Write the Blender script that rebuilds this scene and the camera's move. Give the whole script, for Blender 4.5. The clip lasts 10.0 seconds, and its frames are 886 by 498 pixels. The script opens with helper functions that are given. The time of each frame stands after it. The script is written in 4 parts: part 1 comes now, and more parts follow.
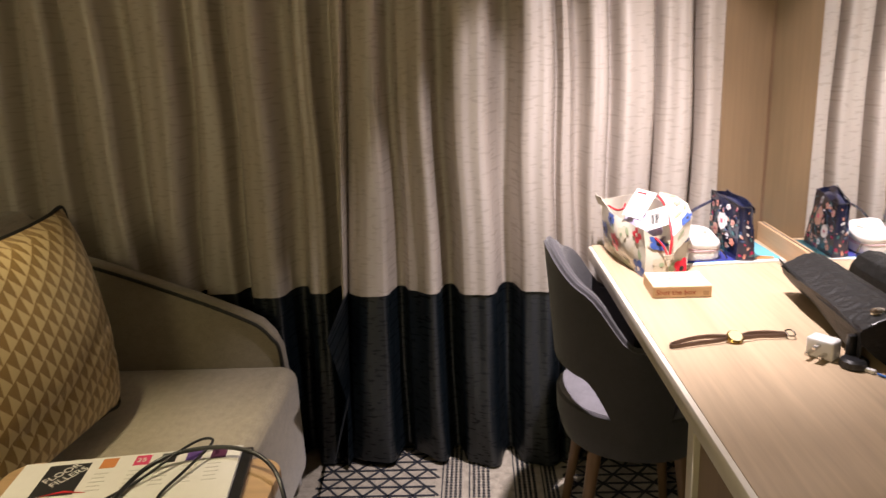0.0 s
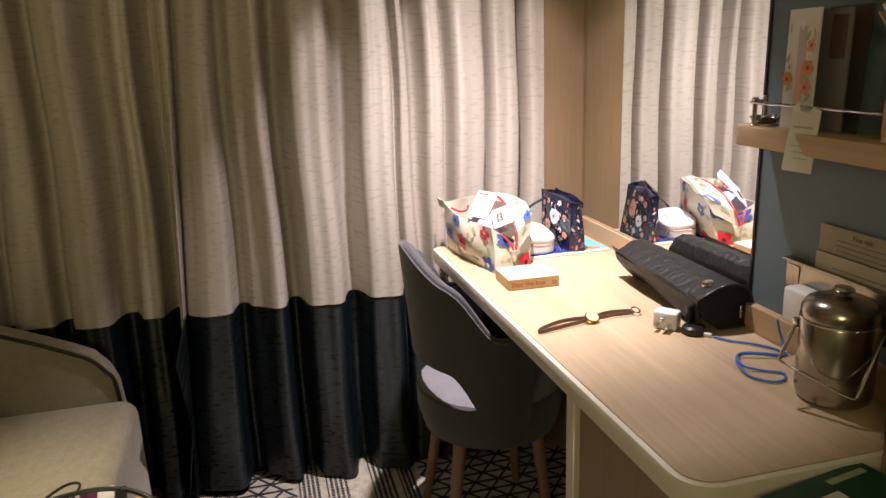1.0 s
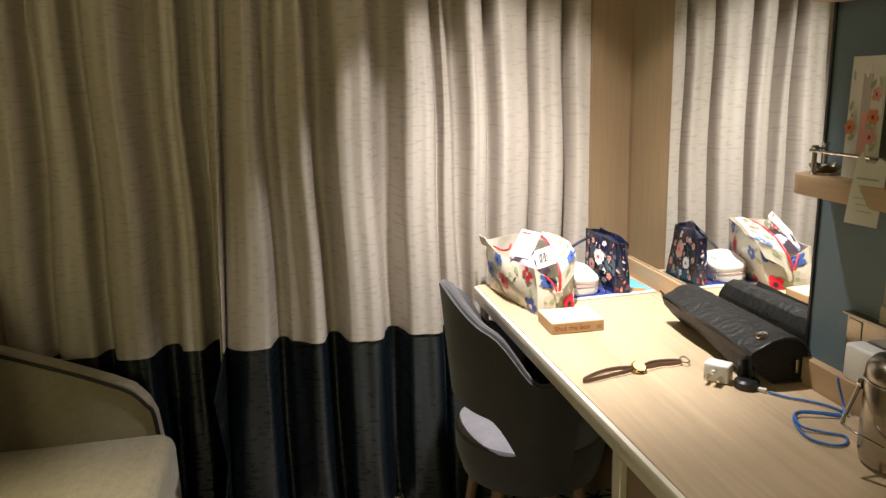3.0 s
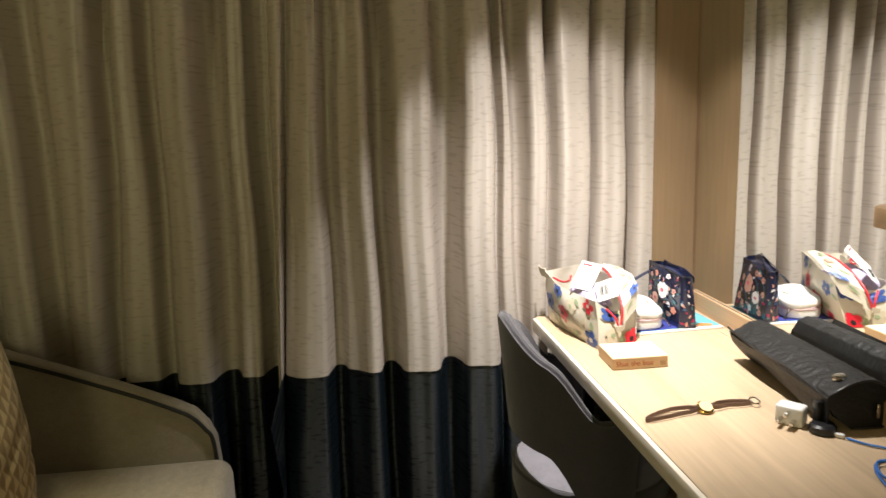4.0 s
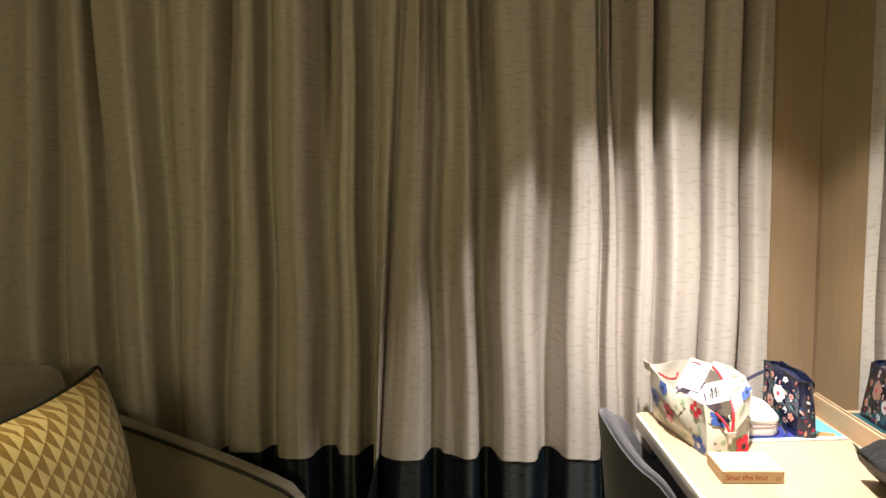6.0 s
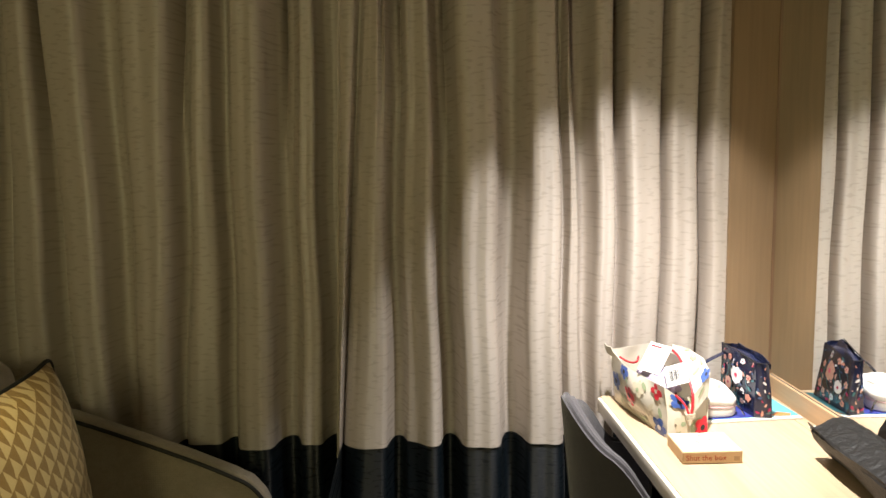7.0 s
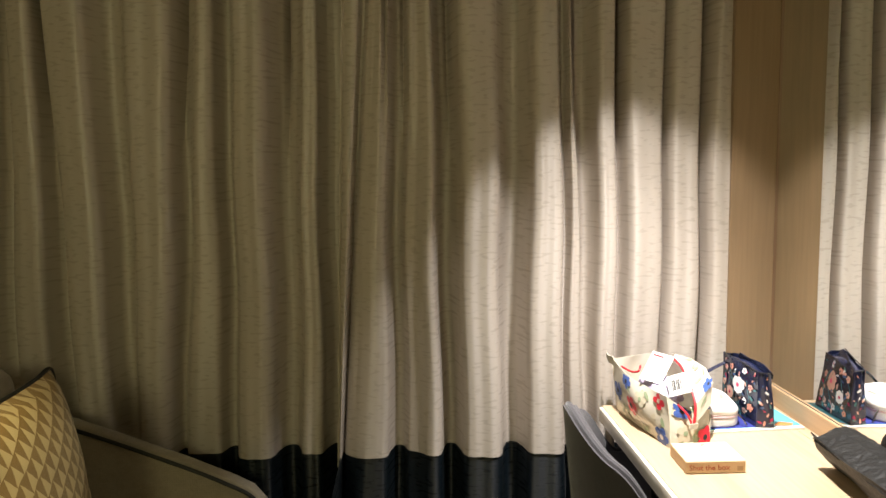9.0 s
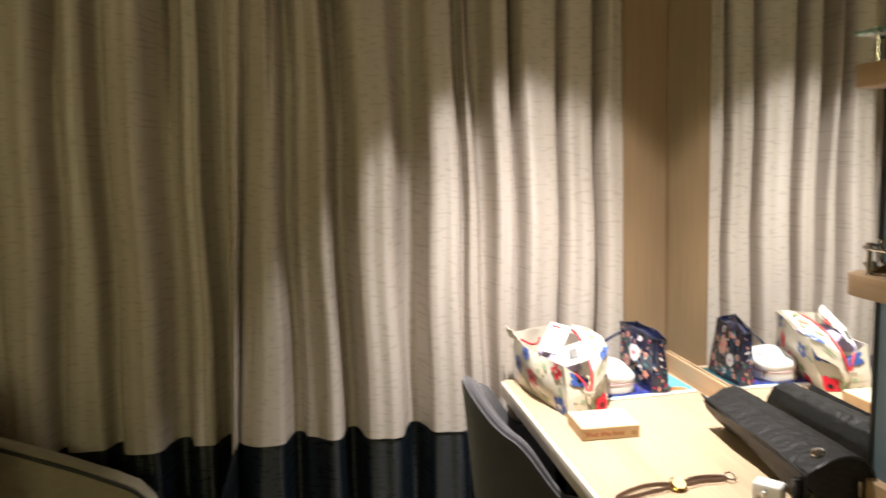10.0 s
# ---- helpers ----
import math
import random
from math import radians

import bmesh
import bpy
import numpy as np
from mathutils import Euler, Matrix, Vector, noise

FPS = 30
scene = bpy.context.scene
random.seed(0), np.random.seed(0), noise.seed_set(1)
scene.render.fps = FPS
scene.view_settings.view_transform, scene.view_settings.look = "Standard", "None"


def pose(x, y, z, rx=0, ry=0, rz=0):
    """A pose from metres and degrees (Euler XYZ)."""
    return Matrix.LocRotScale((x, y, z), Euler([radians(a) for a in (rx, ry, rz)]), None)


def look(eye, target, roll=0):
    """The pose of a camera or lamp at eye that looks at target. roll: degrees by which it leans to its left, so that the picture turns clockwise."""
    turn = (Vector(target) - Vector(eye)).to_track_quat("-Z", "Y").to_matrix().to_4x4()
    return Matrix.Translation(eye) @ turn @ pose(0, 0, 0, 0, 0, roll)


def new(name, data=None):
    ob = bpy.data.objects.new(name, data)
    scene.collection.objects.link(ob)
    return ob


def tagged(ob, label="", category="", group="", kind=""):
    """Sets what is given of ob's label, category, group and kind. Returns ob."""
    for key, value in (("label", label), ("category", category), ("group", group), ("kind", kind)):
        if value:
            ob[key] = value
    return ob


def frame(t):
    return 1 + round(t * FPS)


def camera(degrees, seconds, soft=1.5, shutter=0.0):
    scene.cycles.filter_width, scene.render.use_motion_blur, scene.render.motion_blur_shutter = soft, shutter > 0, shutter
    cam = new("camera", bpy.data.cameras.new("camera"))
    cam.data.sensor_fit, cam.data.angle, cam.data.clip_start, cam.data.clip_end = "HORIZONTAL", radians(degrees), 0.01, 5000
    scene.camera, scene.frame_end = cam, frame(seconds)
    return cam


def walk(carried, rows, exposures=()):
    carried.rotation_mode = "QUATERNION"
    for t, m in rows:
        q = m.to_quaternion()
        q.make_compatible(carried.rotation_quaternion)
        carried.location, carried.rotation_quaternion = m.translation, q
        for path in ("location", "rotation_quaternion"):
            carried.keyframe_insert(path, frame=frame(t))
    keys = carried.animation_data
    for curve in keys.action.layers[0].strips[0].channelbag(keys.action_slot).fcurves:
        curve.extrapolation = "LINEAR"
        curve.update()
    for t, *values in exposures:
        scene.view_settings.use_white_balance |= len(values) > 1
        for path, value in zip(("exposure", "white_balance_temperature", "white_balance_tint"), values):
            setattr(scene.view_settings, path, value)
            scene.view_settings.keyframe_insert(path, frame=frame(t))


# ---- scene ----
cam = camera(62.71, 10.0, soft=1.45, shutter=0.3)
ROWS = [
    (0, look((-0.789, -2.147, 1.334), (-0.891, -0.224, 0.794), -2.83)),
    (0.5, look((-0.927, -2.158, 1.326), (-0.718, -0.245, 0.782), -2.75)),
    (0.7, look((-0.938, -2.155, 1.324), (-0.635, -0.253, 0.784), -2.60)),
    (1, look((-0.954, -2.151, 1.322), (-0.490, -0.278, 0.797), -2.16)),
    (1.5, look((-0.953, -2.144, 1.331), (-0.471, -0.274, 0.811), -0.82)),
    (2, look((-0.948, -2.140, 1.333), (-0.562, -0.237, 0.856), -1.77)),
    (3.5, look((-0.962, -2.103, 1.359), (-0.603, -0.184, 0.923), -1.72)),
    (4, look((-0.952, -2.097, 1.355), (-0.737, -0.145, 0.980), -2.01)),
    (4.5, look((-0.966, -2.084, 1.402), (-0.873, -0.107, 1.119), -1.45)),
    (4.7, look((-0.953, -2.087, 1.417), (-0.915, -0.096, 1.234), -0.80)),
    (5, look((-0.945, -2.089, 1.427), (-0.956, -0.098, 1.243), -0.61)),
    (5.5, look((-0.950, -2.086, 1.436), (-1.023, -0.097, 1.242), -0.92)),
    (7, look((-0.950, -2.065, 1.428), (-0.902, -0.081, 1.181), -1.20)),
    (7.5, look((-0.974, -2.066, 1.432), (-0.884, -0.083, 1.183), -1.05)),
    (8, look((-0.955, -2.068, 1.426), (-0.890, -0.084, 1.180), -1.06)),
    (8.5, look((-0.955, -2.064, 1.422), (-0.904, -0.077, 1.198), -0.85)),
    (9, look((-0.966, -2.065, 1.426), (-0.907, -0.078, 1.205), -0.97)),
    (9.5, look((-0.943, -2.068, 1.422), (-0.884, -0.080, 1.211), -1.18)),
    (9.8, look((-0.925, -2.052, 1.405), (-0.787, -0.071, 1.170), -1.35)),
    (10, look((-0.898, -2.022, 1.373), (-0.621, -0.056, 1.126), -1.75)),
]
EXPOSURES = [(0.0, -0.08, 6500, 24), (0.7, -0.08, 6500, 24), (1.0, -0.08, 6500, 20), (1.5, -0.08, 6500, 12), (3.5, -0.10, 6500, 9), (4.5, 0.0, 6500, 9), (5.5, 0.02, 6500, 10), (9.0, 0.08, 6500, 9), (10.0, 0.03, 6500, 11)]
walk(cam, ROWS, EXPOSURES)

# ---- light ----
world = bpy.data.worlds.new("room_air")
scene.world = world
world.use_nodes = True
world.node_tree.nodes["Background"].inputs[0].default_value = (1.0, 0.82, 0.55, 1)
world.node_tree.nodes["Background"].inputs[1].default_value = 0.0


def spot(name, eye, target, watts, cone, blend, colour, radius):
    lamp = bpy.data.lights.new(name, "SPOT")
    lamp.energy, lamp.spot_size, lamp.spot_blend = watts, radians(cone), blend
    lamp.color, lamp.shadow_soft_size = colour, radius
    ob = new(name, lamp)
    ob.matrix_world = look(eye, target)
    return ob


CEIL = 2.22
LAMP_DESK = (-0.42, -0.52, CEIL - 0.02)
LAMP_ROOM = (-1.64, -1.13, CEIL - 0.02)
spot("desk_downlight_bulb", LAMP_DESK, (-0.42, -0.41, 0), 58, 72.5, 0.28, (1.0, 0.945, 0.905), 0.03)
spot("desk_downlight_reflector", LAMP_DESK, (-0.42, -0.36, 0), 250, 60, 1.0, (1.0, 0.945, 0.905), 0.03)
spot("room_downlight_bulb", LAMP_ROOM, (-1.63, -1.30, 0), 78, 66, 0.6, (1.0, 0.90, 0.55), 0.04)
# Added soft fill that lifts the unlit parts; no fixture stands here.
glow = bpy.data.lights.new("room_fill_light", "AREA")
glow.energy, glow.shape, glow.size, glow.color = 9.2, "DISK", 0.5, (1.0, 0.94, 0.48)
new("room_fill_light", glow).matrix_world = look((-1.70, -3.1, 1.75), (-1.30, -0.8, 1.05))


# ---- materials ----
def mat(name, colour, rough=0.6, metal=0.0, vary=0.12, scale=6.0, fine=60.0, bump=0.15, stretch=(1, 1, 1), sheen=0.0,
        coat=0.0, dark=0.72, spec=0.5):
    """A surface with colour drift at two scales and a fine relief."""
    m = bpy.data.materials.new(name)
    m.use_nodes = True
    nt = m.node_tree
    n, l = nt.nodes, nt.links
    b = n["Principled BSDF"]
    b.inputs["Roughness"].default_value = rough
    b.inputs["Metallic"].default_value = metal
    b.inputs["Sheen Weight"].default_value = sheen
    b.inputs["Coat Weight"].default_value = coat
    b.inputs["Specular IOR Level"].default_value = spec
    tc, mp = n.new("ShaderNodeTexCoord"), n.new("ShaderNodeMapping")
    mp.inputs["Scale"].default_value = stretch
    l.new(tc.outputs["Object"], mp.inputs["Vector"])
    big, small = n.new("ShaderNodeTexNoise"), n.new("ShaderNodeTexNoise")
    for tex, s in ((big, scale), (small, fine)):
        tex.inputs["Scale"].default_value = s
        tex.inputs["Detail"].default_value = 4
        l.new(mp.outputs["Vector"], tex.inputs["Vector"])
    add = n.new("ShaderNodeMath")
    add.operation = "ADD"
    l.new(big.outputs["Fac"], add.inputs[0]), l.new(small.outputs["Fac"], add.inputs[1])
    ramp = n.new("ShaderNodeMapRange")
    ramp.inputs["From Min"].default_value, ramp.inputs["From Max"].default_value = 0.65, 1.35
    l.new(add.outputs[0], ramp.inputs["Value"])
    mix = n.new("ShaderNodeMix")
    mix.data_type = "RGBA"
    low = [c * (1 - vary) * (dark if vary > 0.2 else 1) for c in colour]
    mix.inputs["A"].default_value = (*low, 1)
    mix.inputs["B"].default_value = (*[min(1, c * (1 + vary)) for c in colour], 1)
    l.new(ramp.outputs["Result"], mix.inputs["Factor"])
    l.new(mix.outputs["Result"], b.inputs["Base Color"])
    bp = n.new("ShaderNodeBump")
    bp.inputs["Strength"].default_value, bp.inputs["Distance"].default_value = bump, 0.003
    l.new(add.outputs[0], bp.inputs["Height"]), l.new(bp.outputs["Normal"], b.inputs["Normal"])
    return m


def weave(name, colour, thread=900.0, rough=0.85, vary=0.2, sheen=0.3, bump=0.22, slub=(30, 30, 30)):
    """A plain woven cloth: crossed threads, with slubs and a slow drift."""
    m = mat(name, colour, rough, vary=vary, scale=0.8, fine=3.0, bump=0.1, sheen=sheen, stretch=slub)
    nt = m.node_tree
    n, l = nt.nodes, nt.links
    tc = [x for x in n if x.type == "TEX_COORD"][0]
    waves = []
    for axis in "XYZ":
        w = n.new("ShaderNodeTexWave")
        w.bands_direction = axis
        w.inputs["Scale"].default_value = thread / 8
        w.inputs["Distortion"].default_value = 2.0
        w.inputs["Detail"].default_value = 2.0
        l.new(tc.outputs["Object"], w.inputs["Vector"])
        waves.append(w)
    a, c = n.new("ShaderNodeMath"), n.new("ShaderNodeMath")
    a.operation, c.operation = "ADD", "ADD"
    l.new(waves[0].outputs["Fac"], a.inputs[0]), l.new(waves[1].outputs["Fac"], a.inputs[1])
    l.new(a.outputs[0], c.inputs[0]), l.new(waves[2].outputs["Fac"], c.inputs[1])
    bp = n.new("ShaderNodeBump")
    bp.inputs["Strength"].default_value, bp.inputs["Distance"].default_value = bump, 0.0015
    l.new(c.outputs[0], bp.inputs["Height"]), l.new(bp.outputs["Normal"], n["Principled BSDF"].inputs["Normal"])
    return m


def wood(name, colour, along="Y", rough=0.45, contrast=0.16):
    """Pale oak: long grain in one direction, with pores."""
    st = {"X": (0.7, 14, 14), "Y": (14, 0.7, 14), "Z": (14, 14, 0.7)}[along]
    m = mat(name, colour, rough, vary=contrast, scale=1.3, fine=6.5, bump=0.06, stretch=st)
    return m


def satin(name, colour, streak, rough, strength, spec=0.5, dull=0.2):
    """Curtain satin with broken horizontal slub threads, lighter and glossier than the ground."""
    m = bpy.data.materials.new(name)
    m.use_nodes = True
    n, l = m.node_tree.nodes, m.node_tree.links
    b = n["Principled BSDF"]
    tc, mp = n.new("ShaderNodeTexCoord"), n.new("ShaderNodeMapping")
    mp.inputs["Scale"].default_value = (36, 1.5, 118)
    l.new(tc.outputs["Object"], mp.inputs["Vector"])
    tex = n.new("ShaderNodeTexNoise")
    tex.inputs["Scale"].default_value, tex.inputs["Detail"].default_value = 1.0, 0.8
    tex.inputs["Distortion"].default_value = 0.15
    l.new(mp.outputs["Vector"], tex.inputs["Vector"])
    mp2 = n.new("ShaderNodeMapping")
    mp2.inputs["Scale"].default_value = (60, 60, 420)
    l.new(tc.outputs["Object"], mp2.inputs["Vector"])
    fine = n.new("ShaderNodeTexNoise")
    fine.inputs["Scale"].default_value, fine.inputs["Detail"].default_value = 1.0, 3
    l.new(mp2.outputs["Vector"], fine.inputs["Vector"])
    r = n.new("ShaderNodeMapRange")
    r.inputs["From Min"].default_value, r.inputs["From Max"].default_value = 0.34, 0.44
    l.new(tex.outputs["Fac"], r.inputs["Value"])
    mix = n.new("ShaderNodeMix")
    mix.data_type = "RGBA"
    mix.inputs["A"].default_value, mix.inputs["B"].default_value = (*colour, 1), (*streak, 1)
    l.new(r.outputs["Result"], mix.inputs["Factor"])
    l.new(mix.outputs["Result"], b.inputs["Base Color"])
    rr = n.new("ShaderNodeMapRange")
    rr.inputs["To Min"].default_value, rr.inputs["To Max"].default_value = rough + 0.26, rough
    l.new(r.outputs["Result"], rr.inputs["Value"]), l.new(rr.outputs["Result"], b.inputs["Roughness"])
    add = n.new("ShaderNodeMath")
    add.operation = "MULTIPLY_ADD"
    add.inputs[1].default_value = 0.25
    l.new(fine.outputs["Fac"], add.inputs[0]), l.new(tex.outputs["Fac"], add.inputs[2])
    bp = n.new("ShaderNodeBump")
    bp.inputs["Strength"].default_value, bp.inputs["Distance"].default_value = strength, 0.002
    l.new(add.outputs[0], bp.inputs["Height"]), l.new(bp.outputs["Normal"], b.inputs["Normal"])
    tan = n.new("ShaderNodeTangent")
    tan.direction_type, tan.uv_map = "UV_MAP", "UVMap"
    l.new(tan.outputs["Tangent"], b.inputs["Tangent"])
    b.inputs["Anisotropic"].default_value, b.inputs["Anisotropic Rotation"].default_value = 0.80, 0.25
    b.inputs["IOR"].default_value = 1.65
    gl = n.new("ShaderNodeMapRange")
    gl.inputs["To Min"].default_value, gl.inputs["To Max"].default_value = dull * spec, spec
    l.new(r.outputs["Result"], gl.inputs["Value"]), l.new(gl.outputs["Result"], b.inputs["Specular IOR Level"])
    return m


OAK = wood("pale_oak_desk", (0.47, 0.35, 0.225), "Y", 0.42, 0.16)
# Pale oak with dimmer light put into its colour, darker than the desk.
OAK_V = wood("dimmed_oak_panel", (0.255, 0.168, 0.092), "Z", 0.5, 0.14)
OAK_X = wood("pale_oak_strip", (0.46, 0.31, 0.18), "Y", 0.5, 0.14)
EDGE = mat("cream_desk_edging", (0.70, 0.64, 0.54), 0.4, vary=0.04)
IVORY = satin("ivory_satin", (0.464, 0.409, 0.358), (0.504, 0.445, 0.392), 0.46, 0.12, 0.75, 0.25)
NAVY = satin("navy_satin", (0.0030, 0.0058, 0.0082), (0.0046, 0.0086, 0.0126), 0.38, 0.08, 0.50, 0.40)
LINING = mat("pale_curtain_lining", (0.62, 0.56, 0.48), 0.8, vary=0.06)
PAINT_BLUE = mat("slate_blue_wall_paint", (0.115, 0.165, 0.20), 0.6, vary=0.05, bump=0.05)
PAINT_CREAM = mat("cream_wall_paint", (0.55, 0.47, 0.36), 0.7, vary=0.05, bump=0.05)
CEIL_PAINT = mat("white_ceiling_paint", (0.72, 0.68, 0.6), 0.8, vary=0.03, bump=0.04)
LINEN = weave("oatmeal_linen", (0.37, 0.32, 0.235), 420, vary=0.17, slub=(70, 45, 60))
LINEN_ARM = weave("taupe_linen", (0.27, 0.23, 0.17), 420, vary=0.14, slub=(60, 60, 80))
PIPING = mat("black_piping", (0.008, 0.007, 0.006), 0.6)
CHAIR = weave("charcoal_upholstery", (0.045, 0.042, 0.048), 1300, vary=0.15, sheen=0.25)
CHAIR_IN = weave("grey_upholstery", (0.15, 0.142, 0.16), 1300, vary=0.15, sheen=0.25)
CHAIR_LINING = weave("dark_grey_upholstery", (0.055, 0.051, 0.056), 1300, vary=0.15, sheen=0.25)
LEGWOOD = wood("walnut_leg", (0.22, 0.13, 0.075), "Z", 0.4, 0.2)
CARPET_PALE = mat("ivory_carpet", (0.38, 0.335, 0.27), 0.95, vary=0.22, scale=40, fine=260, bump=0.8)
CARPET_DARK = mat("navy_carpet_yarn", (0.022, 0.025, 0.034), 0.95, vary=0.22, scale=40, fine=260, bump=0.8)
MIRROR = bpy.data.materials.new("silvered_mirror")
MIRROR.use_nodes = True
_b = MIRROR.node_tree.nodes["Principled BSDF"]
_b.inputs["Base Color"].default_value = (0.86, 0.88, 0.87, 1)
_b.inputs["Metallic"].default_value, _b.inputs["Roughness"].default_value = 1.0, 0.015
STEEL = mat("brushed_steel", (0.35, 0.32, 0.27), 0.24, 1.0, vary=0.06, scale=2, fine=30, stretch=(1, 1, 30), bump=0.03)
CHROME = mat("chrome", (0.65, 0.63, 0.6), 0.12, 1.0, vary=0.03, bump=0.0)
BLACK = mat("black_plastic", (0.012, 0.012, 0.013), 0.35, vary=0.1)
WHITE = mat("white_plastic", (0.66, 0.65, 0.63), 0.35, vary=0.03)
PAPER = mat("white_paper", (0.66, 0.64, 0.60), 0.7, vary=0.03)


# ---- mesh helpers ----
def box_bm(x0, x1, y0, y1, z0, z1, bevel=0.0, seg=2):
    bm = bmesh.new()
    bmesh.ops.create_cube(bm, size=1)
    for v in bm.verts:
        v.co = Vector(((x0 + x1) / 2 + v.co.x * (x1 - x0), (y0 + y1) / 2 + v.co.y * (y1 - y0), (z0 + z1) / 2 + v.co.z * (z1 - z0)))
    if bevel:
        bmesh.ops.bevel(bm, geom=bm.edges[:], offset=bevel, segments=seg, affect="EDGES", profile=0.5)
    return bm


def lathe_bm(profile, n=32, centre=(0, 0, 0)):
    """Turned body from (radius, height) pairs, closed at the ends."""
    bm = bmesh.new()
    rings = []
    for r, z in profile:
        rings.append([bm.verts.new((centre[0] + r * math.cos(2 * math.pi * k / n), centre[1] + r * math.sin(2 * math.pi * k / n), centre[2] + z)) for k in range(n)])
    for a, b in zip(rings, rings[1:]):
        for k in range(n):
            bm.faces.new((a[k], a[(k + 1) % n], b[(k + 1) % n], b[k]))
    bm.faces.new(rings[0][::-1]), bm.faces.new(rings[-1])
    return bm


def tube_bm(points, radius, n=8, closed=False, flat=1.0):
    """A round or flattened strand along a smooth line through the points."""
    pts = [Vector(p) for p in points]
    line = []
    m = len(pts)
    for i in range(m if closed else m - 1):
        p0, p1, p2, p3 = (pts[(i - 1) % m] if closed or i else pts[0], pts[i], pts[(i + 1) % m], pts[(i + 2) % m] if closed or i + 2 < m else pts[-1])
        for k in range(6):
            t = k / 6
            line.append(0.5 * (2 * p1 + (p2 - p0) * t + (2 * p0 - 5 * p1 + 4 * p2 - p3) * t * t + (3 * p1 - p0 - 3 * p2 + p3) * t ** 3))
    if not closed:
        line.append(pts[-1])
    bm = bmesh.new()
    rings, up = [], Vector((0.03, 0.02, 1))
    for i, p in enumerate(line):
        d = (line[(i + 1) % len(line)] if closed or i + 1 < len(line) else p) - (line[i - 1] if closed or i else p)
        d = d.normalized() if d.length > 1e-9 else Vector((1, 0, 0))
        s = d.cross(up)
        s = s.normalized() if s.length > 1e-4 else Vector((1, 0, 0))
        u = s.cross(d)
        rings.append([bm.verts.new(p + radius * (s * math.cos(2 * math.pi * k / n) + u * flat * math.sin(2 * math.pi * k / n))) for k in range(n)])
    pairs = list(zip(rings, rings[1:])) + ([(rings[-1], rings[0])] if closed else [])
    for a, b in pairs:
        for k in range(n):
            bm.faces.new((a[k], a[(k + 1) % n], b[(k + 1) % n], b[k]))
    if not closed:
        bm.faces.new(rings[0][::-1]), bm.faces.new(rings[-1])
    return bm


def grid_bm(fn, nu, nv, thick=0.0, wrap=False):
    """A sheet fn(u, v), u and v from 0 to 1, given thickness."""
    bm = bmesh.new()
    layer = bm.loops.layers.uv.new("UVMap")
    g = [[bm.verts.new(fn(i / nu, j / nv)) for j in range(nv + 1)] for i in range(nu + (0 if wrap else 1))]
    for i in range(nu):
        for j in range(nv):
            a, b = g[i], g[(i + 1) % len(g)]
            q = bm.faces.new((a[j], b[j], b[j + 1], a[j + 1]))
            for lp, (s, t) in zip(q.loops, ((i, j), (i + 1, j), (i + 1, j + 1), (i, j + 1))):
                lp[layer].uv = (s / nu, t / nv)
    if thick:
        bmesh.ops.recalc_face_normals(bm, faces=bm.faces[:])
        bmesh.ops.solidify(bm, geom=bm.faces[:], thickness=thick)
    return bm


def outline_bm(points, depth, axis="z", bevel=0.0, seg=2):
    """A flat outline pushed to a depth along an axis; the points are in the two other axes, in order."""
    bm = bmesh.new()
    put = {"z": lambda a, b: (a, b, 0), "y": lambda a, b: (a, 0, b), "x": lambda a, b: (0, a, b)}[axis]
    push = {"z": (0, 0, depth), "y": (0, depth, 0), "x": (depth, 0, 0)}[axis]
    f = bm.faces.new([bm.verts.new(put(a, b)) for a, b in points])
    r = bmesh.ops.extrude_face_region(bm, geom=[f])
    bmesh.ops.translate(bm, vec=push, verts=[v for v in r["geom"] if isinstance(v, bmesh.types.BMVert)])
    bmesh.ops.recalc_face_normals(bm, faces=bm.faces[:])
    if bevel:
        flat = [e for e in bm.edges if len(e.link_faces) == 2 and e.calc_face_angle() > 0.5]
        bmesh.ops.bevel(bm, geom=flat, offset=bevel, segments=seg, affect="EDGES", profile=0.5)
    return bm


def moved(bm, m):
    bmesh.ops.transform(bm, matrix=m, verts=bm.verts[:])
    return bm


def part(name, bm, material, parent=None, label="", smooth=True):
    me = bpy.data.meshes.new(name)
    bmesh.ops.recalc_face_normals(bm, faces=bm.faces[:])
    bm.to_mesh(me)
    bm.free()
    me.materials.append(material)
    if smooth:
        me.shade_smooth()
        me.set_sharp_from_angle(angle=radians(38))
    ob = new(name, me)
    ob.parent = parent
    if label:
        ob["label"] = label
    return ob


def thing(name, label, category, group="", at=None):
    ob = new(name)
    ob.empty_display_size = 0.05
    if at is not None:
        ob.matrix_world = at
    return tagged(ob, label, category, group)


def setting(name, bm, material, label="", smooth=False, category=""):
    return tagged(part(name, bm, material, None, "", smooth), label, category, "", "structure")


